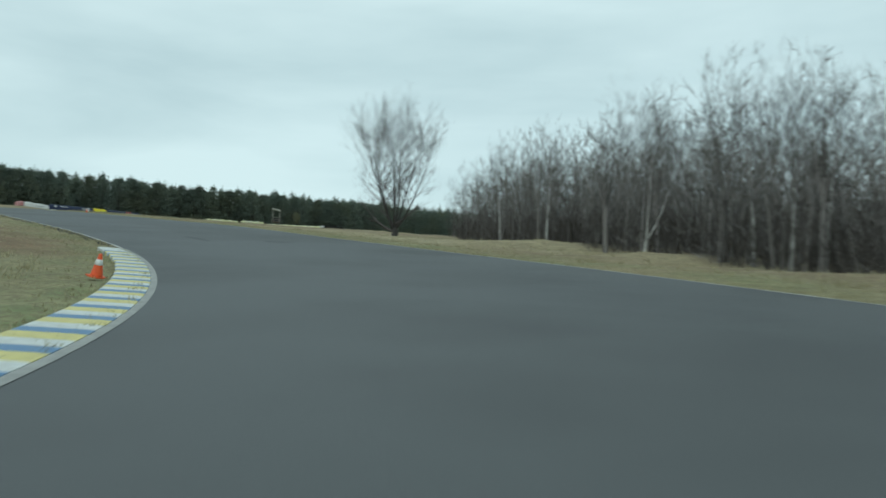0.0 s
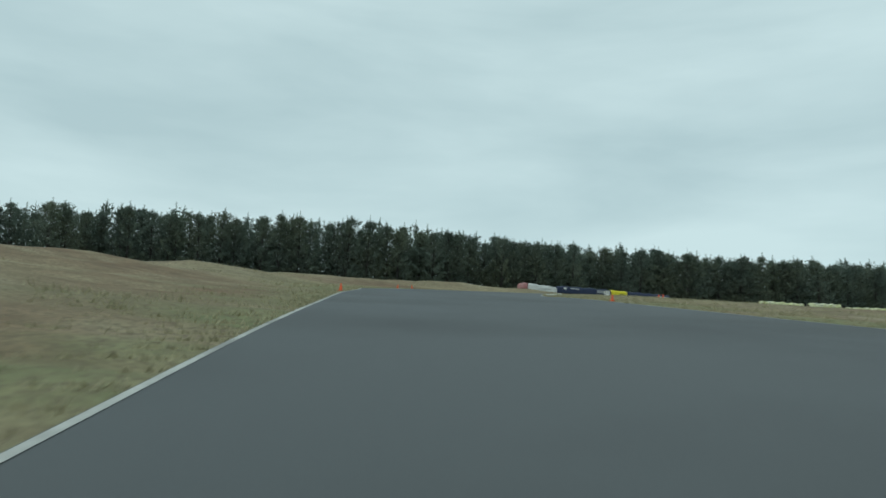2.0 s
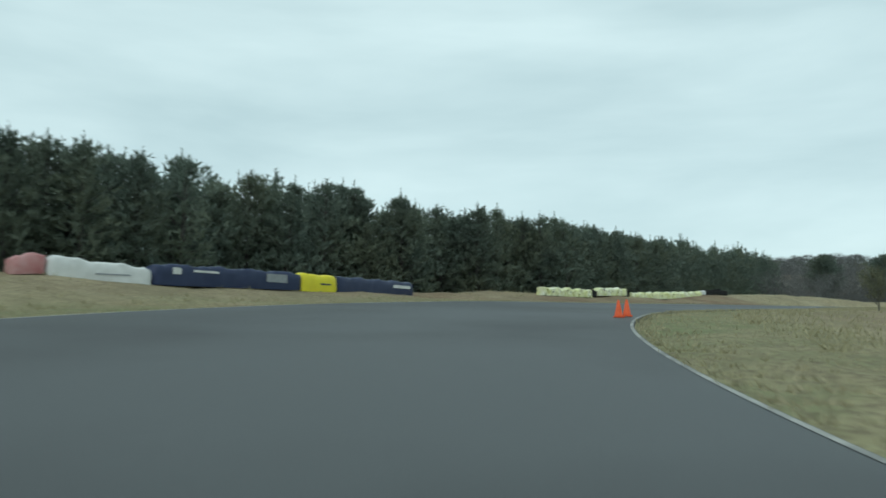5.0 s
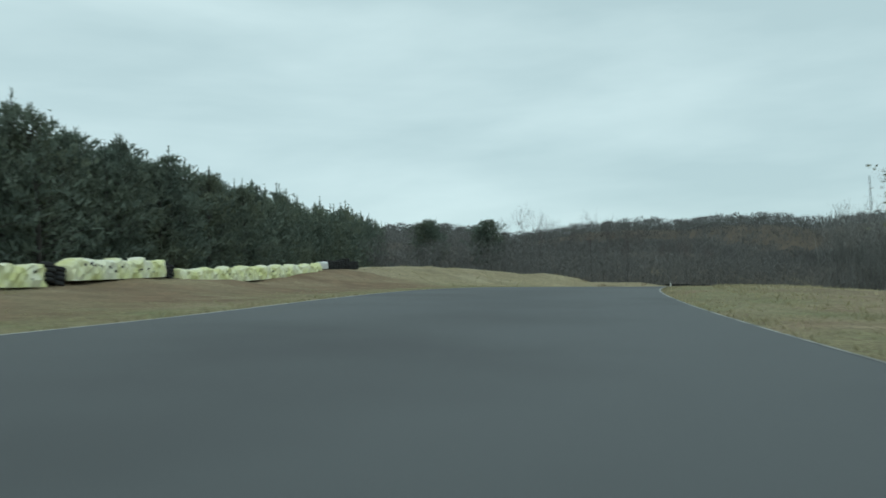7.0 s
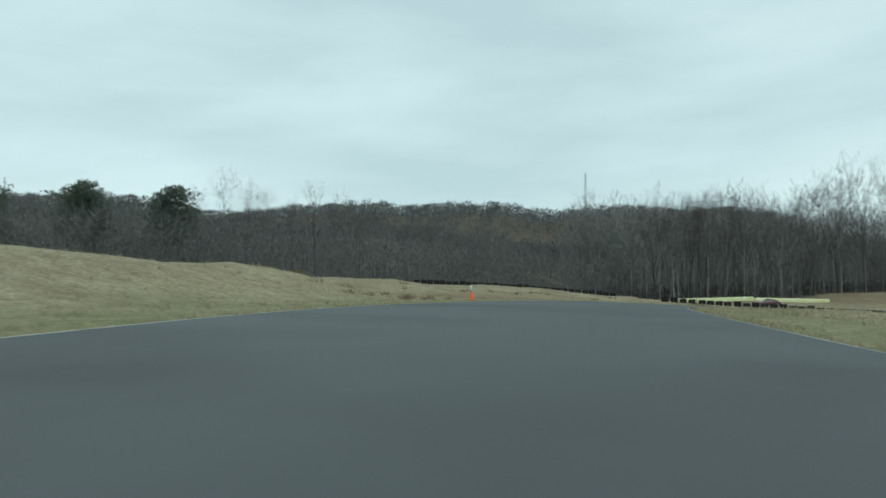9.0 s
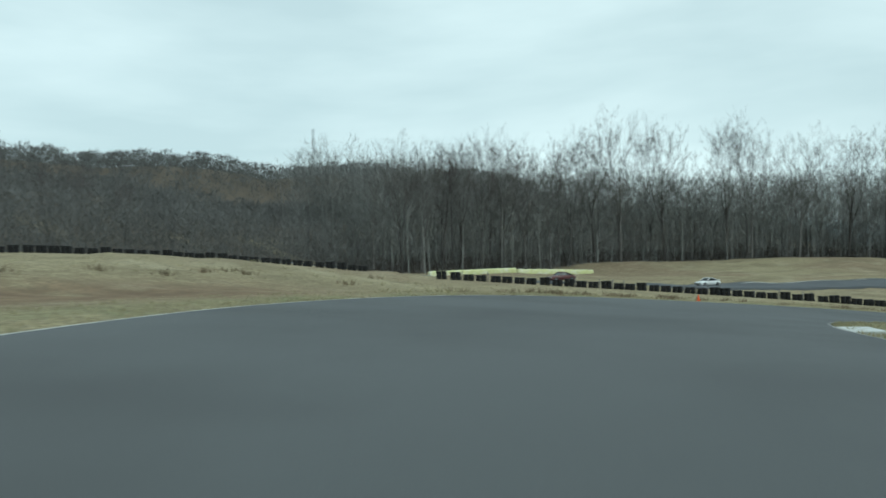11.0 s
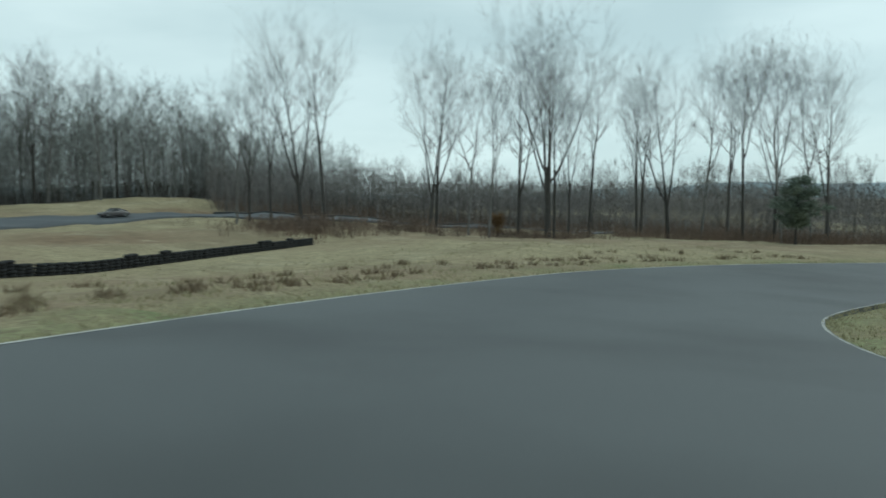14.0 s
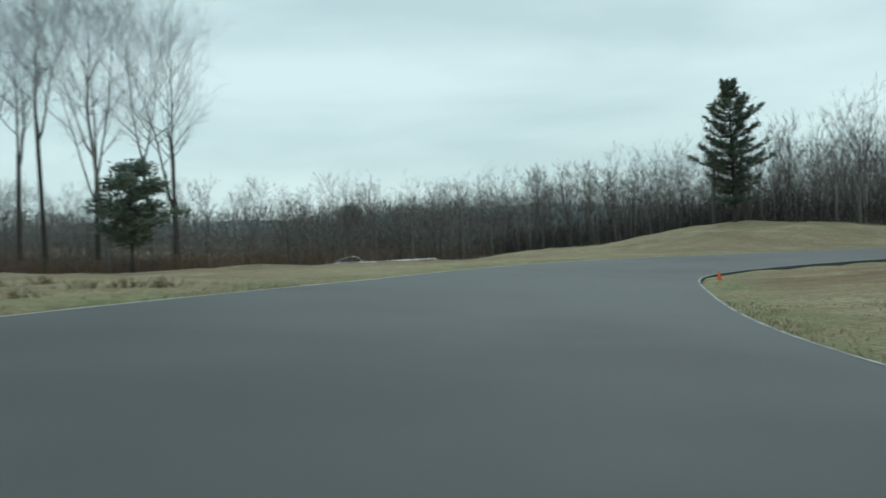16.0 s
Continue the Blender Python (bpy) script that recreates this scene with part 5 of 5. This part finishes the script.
# ---- covered barriers ----
def wrapped_barrier(name, x0, y0, x1, y1, high, deep, mat, label, seed, lumps=0.05, base=None, parts=(), creases=0.0):
    """A tyre barrier under a tarpaulin or banner: a long lumpy cover, sagging between the bundles."""
    r = np.random.default_rng(seed)
    ln = math.hypot(x1 - x0, y1 - y0)
    turn = math.degrees(math.atan2(y1 - y0, x1 - x0))
    z = base if base is not None else ground_at((x0 + x1) / 2, (y0 + y1) / 2)
    e = root(name, pose((x0 + x1) / 2, (y0 + y1) / 2, z, 0, 0, turn), label, "barrier")
    n = max(6, int(ln / (0.14 if creases else 0.28)))
    prof = [(-0.5, -0.12), (-0.52, 0.25), (-0.5, 0.6), (-0.47, 0.86), (-0.38, 0.98), (-0.12, 1.02), (0.12, 1.02), (0.38, 0.98), (0.47, 0.86), (0.5, 0.6), (0.52, 0.25), (0.5, -0.12)]
    slope = (ground_at(x1, y1) - ground_at(x0, y0)) / ln
    vs, fs = [], []
    ph = r.uniform(0, 6)
    for i in range(n + 1):
        u = i / n
        sag = lumps * (0.7 * math.sin(u * ln * 2.6 + ph) + 0.5 * math.sin(u * ln * 6.1 + 2 * ph) + 0.35 * math.sin(u * ln * 11.3 + ph)) * (high > 0)
        pinch = 1 - 0.10 * (i in (0, n))
        for py, pz in prof:
            k = pz ** 2 if pz > 0 else 0
            vs.append(((u - 0.5) * ln + r.normal() * 0.012, py * deep * pinch + r.normal() * lumps * 0.35 + creases * math.sin(u * ln * 9.0 + pz * 7.0 + 2.0 * math.sin(u * ln * 3.1)) * (1 if py > 0 else -1), pz * high * pinch + sag * k + r.normal() * lumps * 0.2 * k + (u - 0.5) * ln * slope))
    m = len(prof)
    for i in range(n):
        for j in range(m - 1):
            a = i * m + j
            fs.append((a, a + m, a + m + 1, a + 1))
    fs += [tuple(range(m)), tuple(range(n * m, n * m + m))[::-1]]
    mesh_object("cover", vs, fs, mat, e, smooth=not creases)
    for nm, u, w, h0, h1, pm, lb in parts:
        bm = box_bm(w * ln, 0.02, (h1 - h0) * high, ((u - 0.5) * ln, -0.55 * deep, (h0 + h1) / 2 * high))
        part(nm, bm, pm, e, lb)
    return e


YB = [(-60.9, 196.6, -55.4, 204.4), (-54.5, 205.8, -50.5, 212.6), (-49.6, 214.0, -37.6, 229.9)]
for i, (a, b, c, d) in enumerate(YB):
    e = wrapped_barrier("tarpaulin_barrier", a, b, c, d, 0.70, 0.9, M_TARP, "crumpled pale yellow tarpaulin over a low tyre barrier", 30 + i, 0.10, creases=0.055)
    ln = math.hypot(c - a, d - b)
    r = random.Random(40 + i)
    for k in range(int(ln * (1.5 if i < 2 else 0.7))):
        u, up = r.uniform(0.04, 0.96), r.uniform(0.14, 0.52)
        bm = bmesh.new()
        wide, tall = r.uniform(0.05, 0.17), r.uniform(0.02, 0.06)
        bmesh.ops.create_uvsphere(bm, u_segments=7, v_segments=5, radius=1.0, matrix=Matrix.Translation(((u - 0.5) * ln, -0.465, up)) @ pose(0, 0, 0, 0, r.uniform(-35, 35), 0) @ Matrix.Diagonal((wide, 0.03, tall, 1)))
        part("torn_fold", bm, M_BLACK, e, "dark torn fold in the tarpaulin")
wrapped_barrier("tarpaulin_barrier", -37.35, 230.2, -36.6, 231.3, 0.5, 0.7, M_WBANNER, "short white covered end of the low barrier", 59, 0.04)
# Short leaning stacks close the gaps between the covered barriers.
for x, y, turn in ((-54.9, 205.1, 55), (-50.1, 213.3, 60)):
    copy_thing(STACKS[0], pose(x, y, ground_at(x, y), 0, 14, turn))

wrapped_barrier("banner_barrier", -85.9, 153.1, -85.05, 154.2, 0.78, 0.9, M_RBANNER, "faded red and white banner over a tyre barrier", 50, 0.08)
wrapped_barrier("banner_barrier", -84.98, 154.3, -82.0, 158.1, 0.86, 0.9, M_WBANNER, "white banner over a tyre barrier", 51, 0.07, parts=(("lettering_bar", 0.6, 0.35, 0.28, 0.36, M_STEEL, "grey bar of unreadable lettering"),))
wrapped_barrier("banner_barrier", -81.9, 158.2, -77.0, 167.2, 0.95, 0.9, M_NBANNER, "navy banner over a tyre barrier", 52, 0.06,
                parts=(("lettering_bar", 0.30, 0.16, 0.62, 0.74, M_WBANNER, "white bar of unreadable lettering"), ("emblem", 0.12, 0.05, 0.45, 0.8, M_WBANNER, "white plain emblem"),
                       ("emblem", 0.8, 0.16, 0.35, 0.85, M_STEEL, "grey plain emblem")))
wrapped_barrier("banner_barrier", -76.95, 167.3, -75.4, 170.0, 0.98, 0.9, M_YBANNER, "bright yellow banner over a tyre barrier", 53, 0.05, parts=(("lettering_bar", 0.65, 0.3, 0.35, 0.45, M_NBANNER, "dark bar of unreadable lettering"),))
wrapped_barrier("banner_barrier", -75.35, 170.1, -71.6, 179.0, 0.88, 0.9, M_NBANNER, "dark blue banner over a tyre barrier", 54, 0.06,
                parts=(("lettering_bar", 0.82, 0.25, 0.45, 0.7, M_WBANNER, "white bar of unreadable lettering"),))
wrapped_barrier("tarpaulin_barrier", 162.8, 311.6, 182.0, 299.2, 0.95, 1.0, M_TARP, "long pale yellow covered barrier before the far wood", 55, 0.05)
wrapped_barrier("tarpaulin_barrier", 182.4, 298.9, 201.7, 286.3, 0.95, 1.0, M_TARP, "long pale yellow covered barrier before the far wood", 56, 0.05)
wrapped_barrier("tarpaulin_barrier", 140, 320, 152, 316, 0.8, 0.9, M_WBANNER, "short white covered barrier before the far wood", 57, 0.05)
wrapped_barrier("concrete_barrier", 103.5, 113.4, 88.4, 112.6, 0.95, 0.5, M_WBANNER, "long low white barrier beyond the grass crest", 58, 0.01)


# ---- cones ----
def cone(x, y, high, collar, label, tilt=0.0, turn=0.0):
    e = root("traffic_cone", pose(x, y, ground_at(x, y) + 0.01, tilt, 0, turn), label, "cone", "traffic cones")
    k = high / 0.45
    bm = box_bm(0.27 * k, 0.27 * k, 0.03 * k, (0, 0, 0.015 * k), 0.008 * k)
    part("base", bm, M_ORANGE, e)
    v, f = lathe([(0.115 * k, 0.03 * k), (0.108 * k, 0.05 * k), (0.03 * k, 0.44 * k), (0.022 * k, 0.45 * k)], 20)
    mesh_object("body", v, f, M_ORANGE, e, smooth=True)
    if collar:
        v, f = lathe([(0.076 * k, 0.24 * k), (0.078 * k, 0.242 * k), (0.052 * k, 0.345 * k), (0.048 * k, 0.346 * k)], 20)
        mesh_object("collar", v, f, M_REFLECT, e, "white reflective collar", smooth=True)
    return e


cone(-51.6, 78.4, 0.40, False, "plain orange cone on the grass beside the line")
cone(-8.9, 19.7, 0.62, True, "orange cone with white collar leaning inside the kerb", 14, 60)
cone(-39.4, 84.2, 0.34, False, "plain orange cone at the edge of the verge")
cone(-60.7, 146.15, 0.55, False, "plain orange cone beyond the painted kerb")
cone(-60.35, 146.75, 0.55, False, "plain orange cone beyond the painted kerb")
cone(-71.7, 106.9, 0.36, False, "plain orange cone at the outer edge of the track")
cone(-73.5, 111.3, 0.36, False, "plain orange cone at the outer edge of the track")
cone(75.4, 250.75, 0.45, False, "plain orange cone at the outer edge of the long bend")
cone(81.0, 166.2, 0.36, False, "plain orange cone at the inside of the last bend")
# A tall slim marker with a white top.
e = root("channel_marker", pose(19.2, 254.9, ground_at(19.2, 254.9)), "tall slim orange marker with white top", "cone")
v, f = lathe([(0.19, 0.0), (0.19, 0.05), (0.12, 0.06), (0.105, 0.62)], 20)
mesh_object("body", v, f, M_ORANGE, e, smooth=True)
v, f = lathe([(0.105, 0.62), (0.07, 1.02), (0.05, 1.1), (0.045, 1.14)], 20)
mesh_object("top", v, f, M_REFLECT, e, "white reflective top", smooth=True)

# ---- the turn board ----
bx, by = -57.3, 122.9
up = max(0.3, 10.66 - ground_at(bx, by))
board = root("turn_board", pose(bx, by, ground_at(bx, by), 0, 0, 18), "small white board with black turn number on the grass", "sign")
part("panel", box_bm(0.52, 0.03, 0.47, (0, 0, up), 0.006), M_SIGN, board)
for x in (-0.2, 0.2):
    part("leg", box_bm(0.04, 0.03, up + 0.2, (x, 0.03, up / 2 - 0.1), 0.004), M_POST, board)
txt = bpy.data.curves.new("digits", "FONT")
txt.body, txt.size, txt.extrude, txt.align_x, txt.align_y, txt.offset = "11", 0.46, 0.004, "CENTER", "CENTER", 0.006
tmp = new("digits_curve", txt)
digits = bpy.data.meshes.new_from_object(tmp.evaluated_get(bpy.context.evaluated_depsgraph_get()))
bpy.data.objects.remove(tmp)
digits.materials.clear()
digits.materials.append(M_BLACK)
dg = new("digits", digits)
dg.parent = board
dg.matrix_basis = pose(0, -0.021, up, 90, 0, 0)

# ---- marshal's shelter ----
sx, sy = -35.3, 160.6
shelter = root("marshal_shelter", pose(sx, sy, ground_at(sx, sy), 0, 0, 12), "tall open marshal shelter, pale posts, white sloping roof", "shelter")
for x, h in ((-0.7, 3.85), (0.7, 3.55)):
    for y in (-0.7, 0.7):
        part("post", box_bm(0.1, 0.1, h + 0.2, (x, y, h / 2 - 0.1), 0.01), M_PALEPOST, shelter)
part("floor", box_bm(1.6, 1.6, 0.1, (0, 0, 1.1), 0.01), M_POST, shelter)
roof = box_bm(1.85, 2.0, 0.09, (0, 0, 0), 0.01)
bmesh.ops.transform(roof, matrix=pose(0, 0, 3.72, 0, 12, 0), verts=roof.verts)
part("roof", roof, M_WBANNER, shelter, "white sheet roof")
for z in (1.6, 2.05):
    part("rail", box_bm(1.5, 0.04, 0.08, (0, -0.76, z), 0.008), M_POST, shelter)
    for x in (-0.76, 0.76):
        part("rail", box_bm(0.04, 1.4, 0.08, (x, 0, z), 0.008), M_POST, shelter)
part("back_panel", box_bm(1.4, 0.03, 0.9, (0, 0.76, 1.65), 0.004), M_DARKBOX, shelter, "dark back panel")

# ---- the young tree on the infield ----
sap_t, sap_c = bare_tree(140, height=3.9, girth=0.085, stems=4, fork=0.16, crown=0.48, clear=0.26, branches=10, subs=6, twigs=3, ends=0, twig=0.005)
leaves = Lump()
r = np.random.default_rng(5)
cv, cf = sap_c.arrays()
tips = cv[r.integers(len(cv), size=2600)] + r.normal(0, 0.06, (2600, 3))
tips = tips[tips[:, 2] > 0.7]
d = unit(r.standard_normal(tips.shape))
a = unit(np.cross(d, r.standard_normal(tips.shape))) * 0.035
leaves.add(np.stack([tips - a, tips + a, tips + d * 0.11], 1), np.arange(len(tips) * 3).reshape(-1, 3))
sapling = plant_tree("young_tree", [mesh_of("trunk", sap_t, M_BARK), mesh_of("crown", sap_c, M_TWIG)], -35.3, 183.7, 0, 1.0, "young tree with thin olive-brown foliage on the infield grass")
new("leaves", mesh_of("leaves", leaves, M_SAPLEAF)).parent = sapling

# ---- a beech sapling that keeps its dry leaves ----
bt, bc = bare_tree(141, height=3.4, girth=0.07, stems=4, fork=0.12, crown=0.36, clear=0.2, branches=10, subs=6, twigs=3, ends=0, twig=0.005)
cv, cf = bc.arrays()
tips = cv[r.integers(len(cv), size=2200)] + r.normal(0, 0.08, (2200, 3))
d = unit(r.standard_normal(tips.shape))
a = unit(np.cross(d, r.standard_normal(tips.shape))) * 0.06
leaves = Lump()
leaves.add(np.stack([tips - a, tips + a, tips + d * 0.18], 1), np.arange(len(tips) * 3).reshape(-1, 3))
beech = plant_tree("beech_shrub", [mesh_of("trunk", bt, M_BARK), mesh_of("crown", bc, M_TWIG)], 145.3, 154.6, 0, 1.0, "shrub holding pale dry leaves among bare trees")
new("leaves", mesh_of("leaves", leaves, M_DRYLEAF)).parent = beech

# ---- radio mast on the hill ----
mx, my = 370.4, 474.6
mast = root("radio_mast", pose(mx, my, ground_at(mx, my)), "thin grey lattice radio mast on a wooded ridge", "mast")
top = 74.3 - ground_at(mx, my)
for k in range(3):
    l = Lump()
    a = k * 2.094
    l.tube([(0.75 * math.cos(a), 0.75 * math.sin(a), -1), (0.55 * math.cos(a), 0.55 * math.sin(a), top)], [0.12, 0.1], 6)
    new("leg", mesh_of("leg", l, M_STEEL)).parent = mast
l = Lump()
zz = np.arange(0, top - 1.5, 1.6)
for i, z in enumerate(zz):
    for k in range(3):
        a, b = k * 2.094, (k + 1) * 2.094
        f0, f1 = 0.75 - 0.2 * z / top, 0.75 - 0.2 * (z + 1.6) / top
        l.tube([(f0 * math.cos(a), f0 * math.sin(a), z), (f1 * math.cos(b), f1 * math.sin(b), z + 1.6)], [0.05, 0.05], 4)
new("bracing", mesh_of("bracing", l, M_STEEL)).parent = mast


# ---- cars standing on the far loop ----
def car(x, y, turn, paint, label, fastback=False, wing=False, size=1.0):
    e = root("car", pose(x, y, ground_at(x, y) + 0.2, 0, 0, turn) @ Matrix.Scale(size, 4), label, "car")
    L, Wd = 2.2, 0.88
    # stations: distance from the nose, sill height, shoulder height, half width
    st = [(-L, 0.42, 0.52, 0.55), (-L + 0.08, 0.26, 0.62, 0.74), (-L + 0.45, 0.2, 0.72, 0.84), (-1.0, 0.18, 0.84, Wd), (-0.4, 0.18, 0.9, Wd), (0.6, 0.18, 0.92, Wd),
          (1.35, 0.2, 0.95 if not fastback else 0.9, 0.87), (1.9, 0.26, 0.92 if not fastback else 0.8, 0.8), (L - 0.05, 0.34, 0.86 if not fastback else 0.72, 0.72), (L, 0.42, 0.76 if not fastback else 0.64, 0.62)]
    vs, fs = [], []
    for sx_, z0, z1, w in st:
        for yy, zz_ in ((-0.86, z0), (-1, z0 + 0.12), (-1, (z0 + z1) / 2), (-0.96, z1 - 0.06), (-0.86, z1), (0, z1 + 0.03), (0.86, z1), (0.96, z1 - 0.06), (1, (z0 + z1) / 2), (1, z0 + 0.12), (0.86, z0)):
            vs.append((sx_, yy * w, zz_))
    m = 11
    for i in range(len(st) - 1):
        for j in range(m):
            a, b = i * m + j, i * m + (j + 1) % m
            fs.append((a, b, b + m, a + m))
    fs += [tuple(range(m))[::-1], tuple(range((len(st) - 1) * m, len(st) * m))]
    mesh_object("body", vs, fs, paint, e, smooth=True)
    back = 1.75 if fastback else 1.35
    roof_x = (-0.85, -0.2, 0.45, back)
    g = []
    for xx, zz_, w in ((roof_x[0], 0.86, 0.80), (roof_x[1], 1.30, 0.60), (roof_x[2], 1.33, 0.60), (roof_x[3], 0.9, 0.74)):
        g += [(xx, -w, zz_), (xx, w, zz_)]
    lo = [(roof_x[1], -0.8, 0.88), (roof_x[1], 0.8, 0.88), (roof_x[2], -0.8, 0.9), (roof_x[2], 0.8, 0.9)]
    gv = g + lo
    mesh_object("windscreen", [gv[i] for i in (0, 1, 3, 2)], [(0, 1, 2, 3)], M_GLASS, e)
    mesh_object("rear_window", [gv[i] for i in (4, 5, 7, 6)], [(0, 1, 2, 3)], M_GLASS, e)
    mesh_object("side_window", [gv[i] for i in (0, 8, 10, 6, 4, 2)], [(0, 1, 2, 3, 4, 5)], M_GLASS, e)
    mesh_object("side_window", [gv[i] for i in (1, 3, 5, 7, 11, 9)], [(0, 1, 2, 3, 4, 5)], M_GLASS, e)
    part("roof", box_bm(roof_x[2] - roof_x[1] + 0.16, 1.22, 0.05, ((roof_x[1] + roof_x[2]) / 2, 0, 1.33), 0.02), paint, e)
    for side in (-1, 1):
        pil = Lump()
        for p, q in (((roof_x[0], 0.81 * side, 0.87), (roof_x[1], 0.62 * side, 1.32)), ((roof_x[2], 0.62 * side, 1.34), (roof_x[3], 0.75 * side, 0.92))):
            pil.tube([p, q], [0.04, 0.04], 5)
        new("pillar", mesh_of("pillar", pil, paint)).parent = e
        for fx in (-1.32, 1.32):
            v, f = lathe([(0.2, -0.1), (0.3, -0.1), (0.325, -0.07), (0.325, 0.07), (0.3, 0.1), (0.2, 0.1)], 18)
            w = mesh_object("wheel", v, f, M_TYRE, e, smooth=True)
            w.matrix_basis = pose(fx, 0.80 * side, 0.325, 90, 0, 0)
            v, f = lathe([(0.2, -0.102), (0.19, -0.108), (0.05, -0.09), (0.05, 0.09), (0.19, 0.108), (0.2, 0.102)], 14)
            mesh_object("rim", v, f, M_RIM, w)
        part("headlight", box_bm(0.16, 0.28, 0.12, (-L + 0.12, 0.58 * side, 0.58), 0.03), M_LAMP, e)
        part("tail_light", box_bm(0.08, 0.3, 0.12, (L - 0.06, 0.52 * side, 0.66 if fastback else 0.78), 0.02), M_RBANNER, e)
    part("grille", box_bm(0.05, 0.8, 0.14, (-L + 0.02, 0, 0.42), 0.01), M_BLACK, e)
    if wing:
        part("wing", box_bm(0.3, 1.3, 0.04, (1.98, 0, 1.02), 0.01), paint, e)
        for side in (-1, 1):
            part("wing_stay", box_bm(0.14, 0.04, 0.22, (1.98, 0.5 * side, 0.91), 0.005), paint, e)
    return e


car(150, 256, -42, M_CARWHITE, "white fastback sports car with rear wing on the far loop", True, True)
car(186.5, 207.5, -58, M_CARWHITE, "white four-door saloon car on the far loop")
car(129, 274.8, -43, M_CARRED, "dark maroon coupe on the far loop", True)
car(97.2, 116.4, 8, M_CARWHITE, "white low coupe beyond the grass crest", True)
car(194.2, 184, -88, M_CARGREY, "dark grey coupe on the far loop", True)

# ---- grass, tussocks and low brush along the track ----
def tufts(name, spots, seed, high, spread, blades, mat, label, width=0.012):
    rng = np.random.default_rng(seed)
    n = len(spots)
    p = np.repeat(np.array(spots, float), blades, 0)
    z = np.repeat(land([s[0] for s in spots], [s[1] for s in spots]), blades)
    base = np.concatenate([p + rng.normal(0, spread, (n * blades, 2)), z[:, None] - 0.03], 1)
    h = high * rng.uniform(0.5, 1.2, (n * blades, 1))
    tip = base + np.concatenate([rng.normal(0, 0.45, (n * blades, 2)), np.ones((n * blades, 1))], 1) * h
    a = unit(np.cross(tip - base, rng.standard_normal(tip.shape))) * width
    v = np.stack([base - a, base + a, tip], 1).reshape(-1, 3)
    tagged(new(name, fast_mesh(name, v, np.arange(len(v)).reshape(-1, 3), mat)), label, "grass", kind="stuff")


def verge_spots(s0, s1, count, near, far, seed, sides=(-1, 1)):
    rng = np.random.default_rng(seed)
    out = []
    for _ in range(count):
        s = rng.uniform(s0, s1)
        side = sides[rng.integers(len(sides))]
        h = np.interp(s, RS, RH)
        x, y, z = road_point(s, side * (h + near + (far - near) * rng.random() ** 1.7))
        out.append((x, y))
    px, py = np.array(out).T
    keep = to_road(px, py)[2] > near * 0.8
    return [o for o, k in zip(out, keep) if k and (near < 1 or not any(((o[0] - a) / rx) ** 2 + ((o[1] - b) / ry) ** 2 < 1 for a, b, rx, ry in HEATH))]


tufts("grass", verge_spots(-10, 440, 26000, 0.08, 5.0, 70), 70, 0.10, 0.06, 5, M_GRASS, "short dormant grass along the verges", 0.012)
tufts("grass", verge_spots(-10, 440, 16000, 3.0, 26.0, 71), 71, 0.20, 0.10, 6, M_GRASS, "longer straw-coloured grass beyond the verges", 0.018)
M_DARKTUFT = island_variation(material("dark_tussocks", (0.20, 0.15, 0.10), 0.95, (0.14, 0.108, 0.07), 0.8), 0.7, 1.4)
tufts("tussocks", verge_spots(350, 440, 130, 2.5, 11.0, 72, (-1,)), 72, 0.34, 0.22, 26, M_DARKTUFT, "dark dead tussocks beyond the outer verge", 0.03)
tufts("tussocks", verge_spots(300, 360, 45, 4.0, 18.0, 73, (-1,)), 73, 0.42, 0.3, 26, M_DARKTUFT, "dark dead tussocks before the tyre wall", 0.03)
rng = random.Random(74)
brush([(x + rng.gauss(0, 4.5), y + rng.gauss(0, 3.0)) for x, y in ((160, 176), (154, 181), (150, 168)) for _ in range(75)], 74, 2.0, "reddish-brown brush round the tree pair", M_BRUSH, 13, 0.03)
brush([(x + rng.gauss(0, 6), y + rng.gauss(0, 2.2)) for x, y in ((140, 150), (146, 153), (137, 130), (128, 128), (120, 129), (112, 130), (104, 132)) for _ in range(80)], 75, 1.8,
      "reddish-brown brush under the tall bare trees", M_BRUSH, 11, 0.026)
